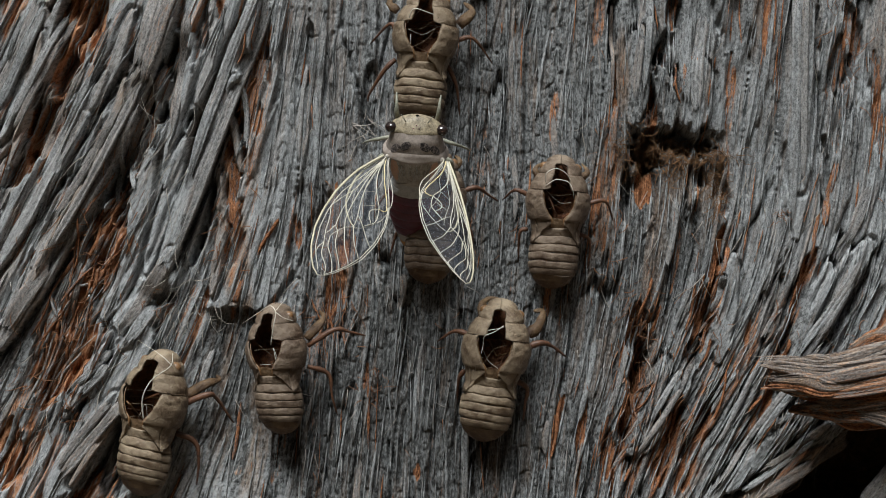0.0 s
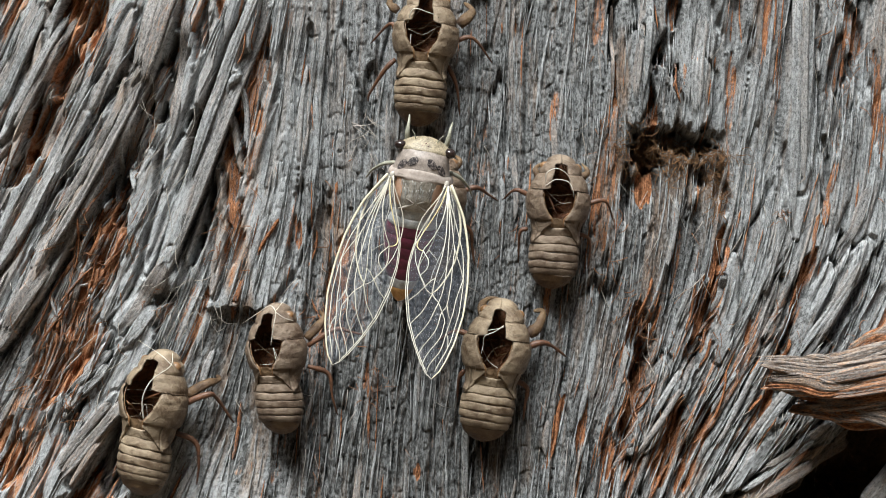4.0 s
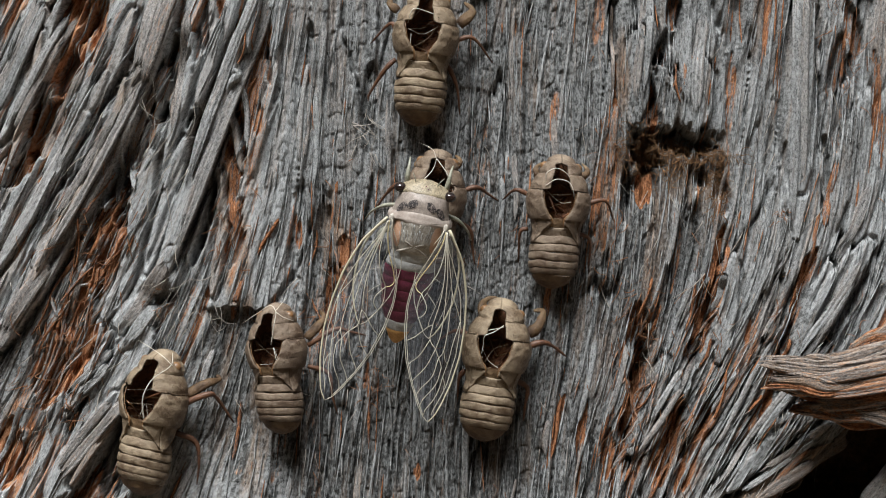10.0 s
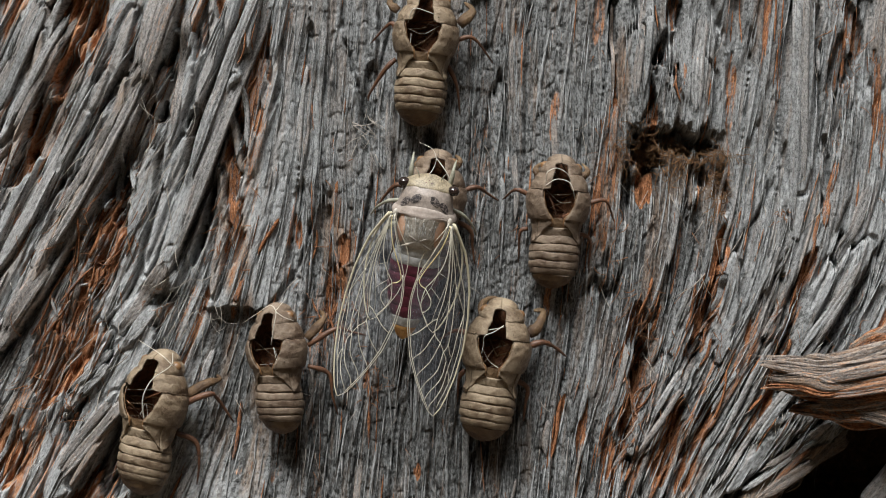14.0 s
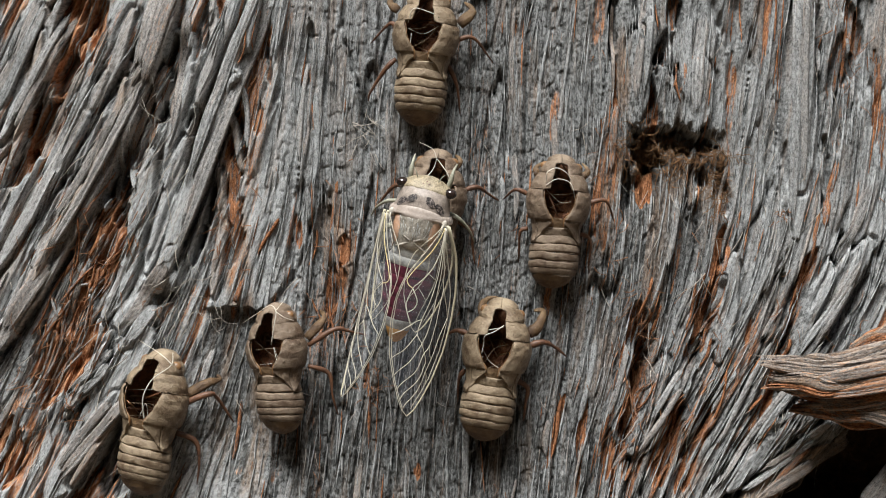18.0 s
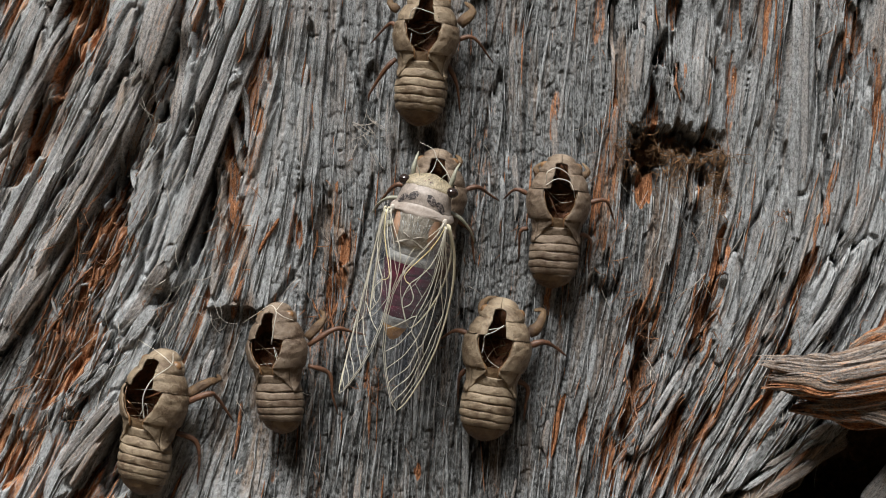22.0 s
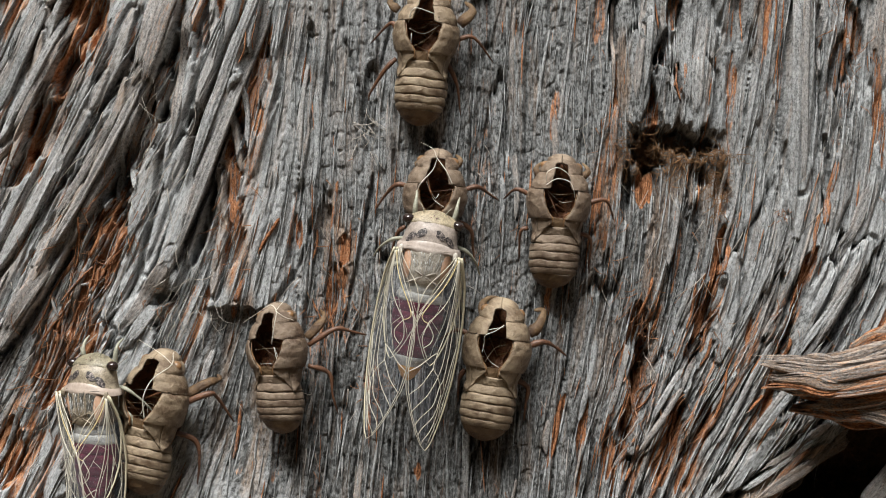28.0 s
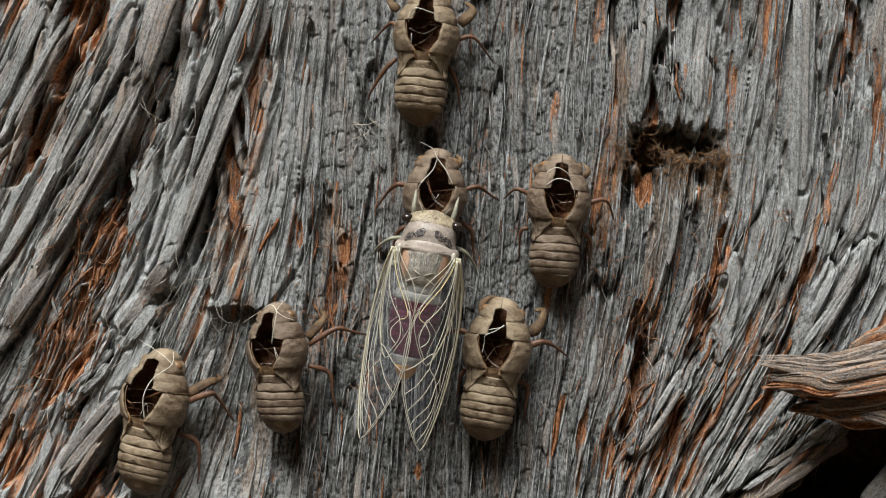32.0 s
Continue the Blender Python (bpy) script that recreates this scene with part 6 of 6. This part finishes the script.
def motions():
    walk(cicada, [
        (0, stance(-6.33, -29.97, 24.66, -3.7, 42.0, 0.0)),
        (0.1, stance(-6.07, -29.97, 24.92, -4.0, 40.4, 0.0)),
        (0.2, stance(-2.64, -30.00, 31.12, -8.5, 38.8, 0.0)),
        (0.5, stance(-1.19, -29.00, 29.86, -14.2, 30.9, 0.0)),
        (0.7, stance(-3.58, -27.99, 27.14, -10.6, 26.8, 0.0)),
        (1, stance(-4.11, -26.99, 25.61, -10.1, 21.4, 0.0)),
        (1.5, stance(-4.12, -25.99, 24.60, -11.0, 21.9, 0.0)),
        (2, stance(-4.52, -25.99, 22.87, -9.4, 20.4, 0.0)),
        (3, stance(-4.65, -25.98, 22.87, -9.4, 19.1, 0.0)),
        (3.5, stance(-4.65, -25.98, 21.94, -10.6, 18.4, 0.0)),
        (5.5, stance(-5.19, -25.98, 18.61, -9.0, 19.7, 0.0)),
        (6, stance(-5.45, -25.98, 17.68, -8.9, 20.7, 0.0)),
        (6.5, stance(-5.19, -25.98, 13.03, -9.1, 20.2, 0.0)),
        (7, stance(-4.92, -25.98, 11.97, -9.5, 19.4, 0.0)),
        (8, stance(-3.86, -25.99, 12.90, -11.7, 18.7, 0.0)),
        (9, stance(-3.86, -25.99, 12.63, -12.1, 18.3, 0.0)),
        (9.5, stance(-4.79, -25.98, 10.37, -11.2, 18.8, 0.0)),
        (10, stance(-4.79, -25.98, 10.50, -11.7, 17.8, 0.0)),
        (11, stance(-4.79, -25.98, 10.77, -12.8, 17.9, -3.0)),
        (12, stance(-4.92, -25.98, 10.64, -12.2, 17.4, -4.0)),
        (13, stance(-4.92, -25.98, 11.04, -12.1, 17.1, -4.0)),
        (13.5, stance(-4.92, -25.98, 11.43, -12.0, 16.6, -4.0)),
        (14, stance(-3.99, -25.99, 11.83, -10.3, 17.0, -2.0)),
        (14.5, stance(-4.25, -25.99, 12.63, -10.0, 17.9, -4.0)),
        (16.5, stance(-4.92, -25.98, 11.83, -12.0, 16.6, -8.0)),
        (17, stance(-4.79, -25.98, 11.70, -12.7, 14.7, -8.0)),
        (18, stance(-4.92, -25.98, 11.70, -12.4, 14.2, -8.0)),
        (19, stance(-4.92, -25.98, 11.83, -13.2, 13.5, -9.0)),
        (20, stance(-4.92, -25.98, 11.97, -13.4, 14.5, -9.0)),
        (21, stance(-4.65, -25.98, 12.23, -14.3, 12.7, -9.0)),
        (22, stance(-4.65, -25.98, 12.23, -14.2, 13.5, -9.0)),
        (22.5, stance(-4.14, -23.99, 6.41, -6.3, 12.0, 0.0)),
        (23, stance(-4.27, -23.99, 6.54, -6.5, 11.5, 0.0)),
        (23.5, stance(-4.14, -23.99, 6.41, -6.9, 11.4, 0.0)),
        (24, stance(-2.80, -23.99, 3.60, -10.6, 10.8, 0.0)),
        (25, stance(-3.07, -23.99, 3.47, -12.7, 10.4, -2.0)),
        (25.5, stance(-3.47, -23.99, 3.74, -14.0, 10.2, -3.0)),
        (27.5, stance(-3.20, -23.99, 3.07, -11.3, 9.0, 0.0)),
        (28, stance(-2.80, -23.99, 3.60, -9.7, 9.0, 0.0)),
        (29, stance(-3.07, -23.99, 3.60, -9.2, 9.0, 0.0)),
        (30, stance(-3.20, -23.99, 3.60, -11.0, 9.0, 0.0)),
        (31, stance(-3.20, -23.99, 3.60, -10.9, 9.0, 0.0)),
        (32, stance(-3.20, -23.99, 3.60, -10.4, 9.0, 0.0)),
    ])
    walk(forewing_l, [
        (0, hinge(-1, -89.3, -15.5, -17.9)),
        (0.1, hinge(-1, -87.9, -14.8, -18.1)),
        (0.2, hinge(-1, -85.6, -3.2, -4.0)),
        (0.5, hinge(-1, -77.2, 1.0, 1.7)),
        (0.7, hinge(-1, -71.3, -0.8, -1.6)),
        (1, hinge(-1, -57.5, -0.7, -1.8)),
        (1.5, hinge(-1, -50.8, -1.3, -3.1)),
        (2, hinge(-1, -44.5, -2.1, -5.7)),
        (3, hinge(-1, -40.5, -2.1, -6.2)),
        (3.5, hinge(-1, -39.5, -1.8, -5.5)),
        (5.5, hinge(-1, -5.4, -3.4, -9.5)),
        (6, hinge(-1, -9.7, -3.9, -10.5)),
        (6.5, hinge(-1, -7.0, -3.9, -10.7)),
        (7, hinge(-1, -4.6, -3.8, -10.8)),
        (8, hinge(-1, -9.1, -2.7, -7.9)),
        (9, hinge(-1, -8.2, -2.1, -6.4)),
        (9.5, hinge(-1, -3.3, -2.7, -8.0)),
        (10, hinge(-1, -4.3, -2.6, -8.0)),
        (11, hinge(-1, -8.3, 0.8, -6.9)),
        (12, hinge(-1, -8.0, 1.7, -7.1)),
        (13, hinge(-1, -7.8, 1.9, -6.9)),
        (13.5, hinge(-1, -8.1, 2.1, -6.2)),
        (14, hinge(-1, -2.3, -20.0, -5.7)),
        (14.5, hinge(-1, -7.2, -54.7, 1.6)),
        (16.5, hinge(-1, -5.0, -57.5, 1.5)),
        (17, hinge(-1, -0.7, -57.3, -0.8)),
        (18, hinge(-1, 0.4, -57.4, -1.8)),
        (19, hinge(-1, 2.3, -56.1, -2.0)),
        (20, hinge(-1, -0.4, -56.2, -0.5)),
        (21, hinge(-1, 0.6, -56.2, -1.2)),
        (22, hinge(-1, -0.0, -56.1, -0.5)),
        (22.5, hinge(-1, -1.4, -45.2, -0.0)),
        (23, hinge(-1, -3.1, -45.0, 2.0)),
        (23.5, hinge(-1, -3.7, -45.0, 2.5)),
        (24, hinge(-1, 3.8, -44.9, -2.7)),
        (25, hinge(-1, 2.9, -42.6, -0.3)),
        (25.5, hinge(-1, 1.0, -41.6, 1.4)),
        (27.5, hinge(-1, 4.7, -44.7, -2.1)),
        (28, hinge(-1, 4.2, -44.8, -2.5)),
        (29, hinge(-1, 3.7, -45.0, -2.8)),
        (30, hinge(-1, 1.1, -44.9, -0.4)),
        (31, hinge(-1, 1.3, -44.9, -0.6)),
        (32, hinge(-1, 2.5, -45.0, -1.9)),
    ])
    walk(forewing_r, [
        (0, hinge(1, -98.8, 2.5, -35.9)),
        (0.1, hinge(1, -97.6, 3.2, -36.0)),
        (0.2, hinge(1, -92.1, 1.7, 2.1)),
        (0.5, hinge(1, -87.3, 1.6, 2.7)),
        (0.7, hinge(1, -81.3, 3.2, 6.4)),
        (1, hinge(1, -68.9, 3.3, 8.5)),
        (1.5, hinge(1, -62.4, 3.7, 9.3)),
        (2, hinge(1, -50.0, 2.8, 7.6)),
        (3, hinge(1, -45.4, 2.1, 6.2)),
        (3.5, hinge(1, -44.6, 1.9, 5.6)),
        (5.5, hinge(1, -6.6, 1.4, 3.9)),
        (6, hinge(1, -9.2, 1.3, 3.4)),
        (6.5, hinge(1, -8.4, 1.3, 3.6)),
        (7, hinge(1, -5.2, 1.4, 4.1)),
        (8, hinge(1, -6.1, 2.1, 6.2)),
        (9, hinge(1, -5.7, 2.0, 6.2)),
        (9.5, hinge(1, -3.2, 1.7, 5.1)),
        (10, hinge(1, -4.0, 1.8, 5.6)),
        (11, hinge(1, -2.9, 4.7, 5.2)),
        (12, hinge(1, -1.4, 5.2, 3.9)),
        (13, hinge(1, -2.1, 5.4, 4.7)),
        (13.5, hinge(1, -2.3, 5.5, 5.2)),
        (14, hinge(1, -3.0, 11.4, 4.1)),
        (14.5, hinge(1, -6.1, 16.2, -0.4)),
        (16.5, hinge(1, -6.7, 21.4, -3.5)),
        (17, hinge(1, -2.7, 21.9, -0.9)),
        (18, hinge(1, -1.3, 22.1, 0.2)),
        (19, hinge(1, 0.1, 23.0, 0.2)),
        (20, hinge(1, -0.4, 22.8, -1.0)),
        (21, hinge(1, 1.3, 22.7, -0.9)),
        (22, hinge(1, 0.9, 22.8, -0.7)),
        (22.5, hinge(1, -1.6, 36.9, -1.4)),
        (23, hinge(1, -1.5, 37.0, -1.0)),
        (23.5, hinge(1, -2.2, 36.9, -1.5)),
        (24, hinge(1, -2.0, 37.0, -1.3)),
        (25, hinge(1, -0.0, 38.9, -0.5)),
        (25.5, hinge(1, -1.3, 39.9, -1.3)),
        (27.5, hinge(1, 3.3, 37.0, 2.2)),
        (28, hinge(1, 0.9, 36.9, 0.1)),
        (29, hinge(1, -0.4, 36.8, -1.3)),
        (30, hinge(1, 0.2, 37.0, 0.2)),
        (31, hinge(1, 0.1, 37.0, 0.0)),
        (32, hinge(1, 0.6, 36.9, -0.3)),
    ])
    walk(hindwing_l, [
        (0, hinge(-1, -89.4, -11.5, -17.9)),
        (0.1, hinge(-1, -87.9, -10.8, -17.9)),
        (0.2, hinge(-1, -85.6, 0.8, -3.7)),
        (0.5, hinge(-1, -77.2, 4.9, 2.6)),
        (0.7, hinge(-1, -71.2, 3.0, -0.3)),
        (1, hinge(-1, -57.5, 2.7, 0.4)),
        (1.5, hinge(-1, -50.8, 1.8, -0.6)),
        (2, hinge(-1, -44.5, 0.7, -2.9)),
        (3, hinge(-1, -40.5, 0.5, -3.2)),
        (3.5, hinge(-1, -39.5, 0.7, -2.4)),
        (5.5, hinge(-1, -5.6, -3.0, -5.5)),
        (6, hinge(-1, -9.9, -3.3, -6.5)),
        (6.5, hinge(-1, -7.3, -3.4, -6.8)),
        (7, hinge(-1, -4.9, -3.4, -6.8)),
        (8, hinge(-1, -9.3, -2.0, -3.9)),
        (9, hinge(-1, -8.3, -1.5, -2.4)),
        (9.5, hinge(-1, -3.5, -2.5, -4.0)),
        (10, hinge(-1, -4.4, -2.3, -4.0)),
        (11, hinge(-1, -8.2, 1.3, -2.9)),
        (12, hinge(-1, -7.9, 2.3, -3.2)),
        (13, hinge(-1, -7.7, 2.4, -2.9)),
        (13.5, hinge(-1, -7.9, 2.7, -2.3)),
        (14, hinge(-1, -2.2, -16.8, -1.8)),
        (14.5, hinge(-1, -6.5, -48.6, 4.6)),
        (16.5, hinge(-1, -4.0, -50.5, 4.5)),
        (17, hinge(-1, -0.0, -50.6, 2.7)),
        (18, hinge(-1, 1.0, -50.7, 1.9)),
        (19, hinge(-1, 2.8, -49.5, 1.9)),
        (20, hinge(-1, 0.3, -49.4, 3.1)),
        (21, hinge(-1, 1.3, -49.5, 2.5)),
        (22, hinge(-1, 0.7, -49.4, 3.1)),
        (22.5, hinge(-1, -1.2, -38.4, 3.8)),
        (23, hinge(-1, -2.8, -38.1, 5.6)),
        (23.5, hinge(-1, -3.3, -38.1, 5.9)),
        (24, hinge(-1, 3.4, -38.4, 1.9)),
        (25, hinge(-1, 2.8, -36.1, 4.0)),
        (25.5, hinge(-1, 1.2, -34.9, 5.4)),
        (27.5, hinge(-1, 4.3, -38.2, 2.6)),
        (28, hinge(-1, 3.8, -38.3, 2.1)),
        (29, hinge(-1, 3.3, -38.4, 1.7)),
        (30, hinge(-1, 1.0, -38.2, 3.8)),
        (31, hinge(-1, 1.2, -38.2, 3.6)),
        (32, hinge(-1, 2.2, -38.4, 2.4)),
    ])
    walk(hindwing_r, [
        (0, hinge(1, -96.0, 0.4, -28.9)),
        (0.1, hinge(1, -94.7, 0.9, -28.9)),
        (0.2, hinge(1, -92.1, -2.3, 2.3)),
        (0.5, hinge(1, -87.3, -2.4, 2.5)),
        (0.7, hinge(1, -81.3, -0.7, 5.8)),
        (1, hinge(1, -69.0, -0.4, 7.1)),
        (1.5, hinge(1, -62.4, 0.2, 7.4)),
        (2, hinge(1, -50.0, -0.2, 5.1)),
        (3, hinge(1, -45.5, -0.7, 3.4)),
        (3.5, hinge(1, -44.6, -0.9, 2.8)),
        (5.5, hinge(1, -6.7, 0.9, -0.0)),
        (6, hinge(1, -9.3, 0.6, -0.6)),
        (6.5, hinge(1, -8.5, 0.7, -0.4)),
        (7, hinge(1, -5.3, 1.1, 0.1)),
        (8, hinge(1, -6.2, 1.7, 2.2)),
        (9, hinge(1, -5.8, 1.6, 2.2)),
        (9.5, hinge(1, -3.3, 1.5, 1.1)),
        (10, hinge(1, -4.1, 1.5, 1.6)),
        (11, hinge(1, -3.2, 4.4, 1.2)),
        (12, hinge(1, -1.8, 5.1, -0.1)),
        (13, hinge(1, -2.5, 5.3, 0.7)),
        (13.5, hinge(1, -2.7, 5.3, 1.1)),
        (14, hinge(1, -3.3, 10.0, 0.2)),
        (14.5, hinge(1, -6.3, 14.0, -4.2)),
        (16.5, hinge(1, -7.1, 18.8, -7.4)),
        (17, hinge(1, -3.3, 19.6, -5.0)),
        (18, hinge(1, -1.9, 19.9, -3.9)),
        (19, hinge(1, -0.6, 20.9, -4.0)),
        (20, hinge(1, -1.0, 20.6, -5.2)),
        (21, hinge(1, 0.6, 20.7, -5.2)),
        (22, hinge(1, 0.2, 20.7, -4.9)),
        (22.5, hinge(1, -1.5, 31.3, -5.2)),
        (23, hinge(1, -1.4, 31.3, -4.8)),
        (23.5, hinge(1, -2.1, 31.3, -5.3)),
        (24, hinge(1, -1.9, 31.3, -5.0)),
        (25, hinge(1, -0.2, 33.4, -4.5)),
        (25.5, hinge(1, -1.4, 34.3, -5.2)),
        (27.5, hinge(1, 3.0, 31.6, -2.2)),
        (28, hinge(1, 0.9, 31.4, -4.0)),
        (29, hinge(1, -0.3, 31.3, -5.3)),
        (30, hinge(1, 0.2, 31.5, -3.8)),
        (31, hinge(1, 0.1, 31.4, -4.0)),
        (32, hinge(1, 0.6, 31.4, -4.3)),
    ])
    # one cicada crosses to the upper right, another climbs straight up, each within a second
    walk(passer, [
        (0.0, stance(*(-106.4, -2.9, -84.8), -24)), (7.3, stance(*(-103.5, -3.4, -80.5), -24)), (7.4, stance(*(-99.8, -3.9, -59.6), -22)),
        (7.5, stance(*(-85.7, -5.8, -8.9), -17)), (7.6, stance(*(-66.7, -7.8, 7.7), -24)), (7.7, stance(*(-48.7, -9.3, 31.8), -12)),
        (7.8, stance(*(-30.7, -10.3, 61.9), -10)), (7.9, stance(*(-25.2, -10.5, 131.8), -8)), (32.0, stance(*(-24.5, -10.6, 137.3), -8)),
    ])
    walk(climber, [
        (0.0, stance(*(-86.9, -10.6, -84.9), -2)), (27.9, stance(*(-85.8, -10.7, -79.4), -2)), (28.0, stance(*(-86.9, -10.6, -30.6), -1, 4, -28)),
        (28.1, stance(*(-95.5, -7.5, -22.6), -2)), (28.2, stance(*(-93.0, -5.8, -4.7), -4)), (28.3, stance(*(-84.7, -5.9, 21.6), -10)),
        (28.4, stance(*(-79.3, -6.5, 40.9), -14)), (28.5, stance(*(-72.0, -7.3, 56.0), -14)), (28.6, stance(*(-63.9, -8.1, 132.4), -12)), (32.0, stance(*(-63.2, -8.1, 137.9), -12)),
    ])


motions()
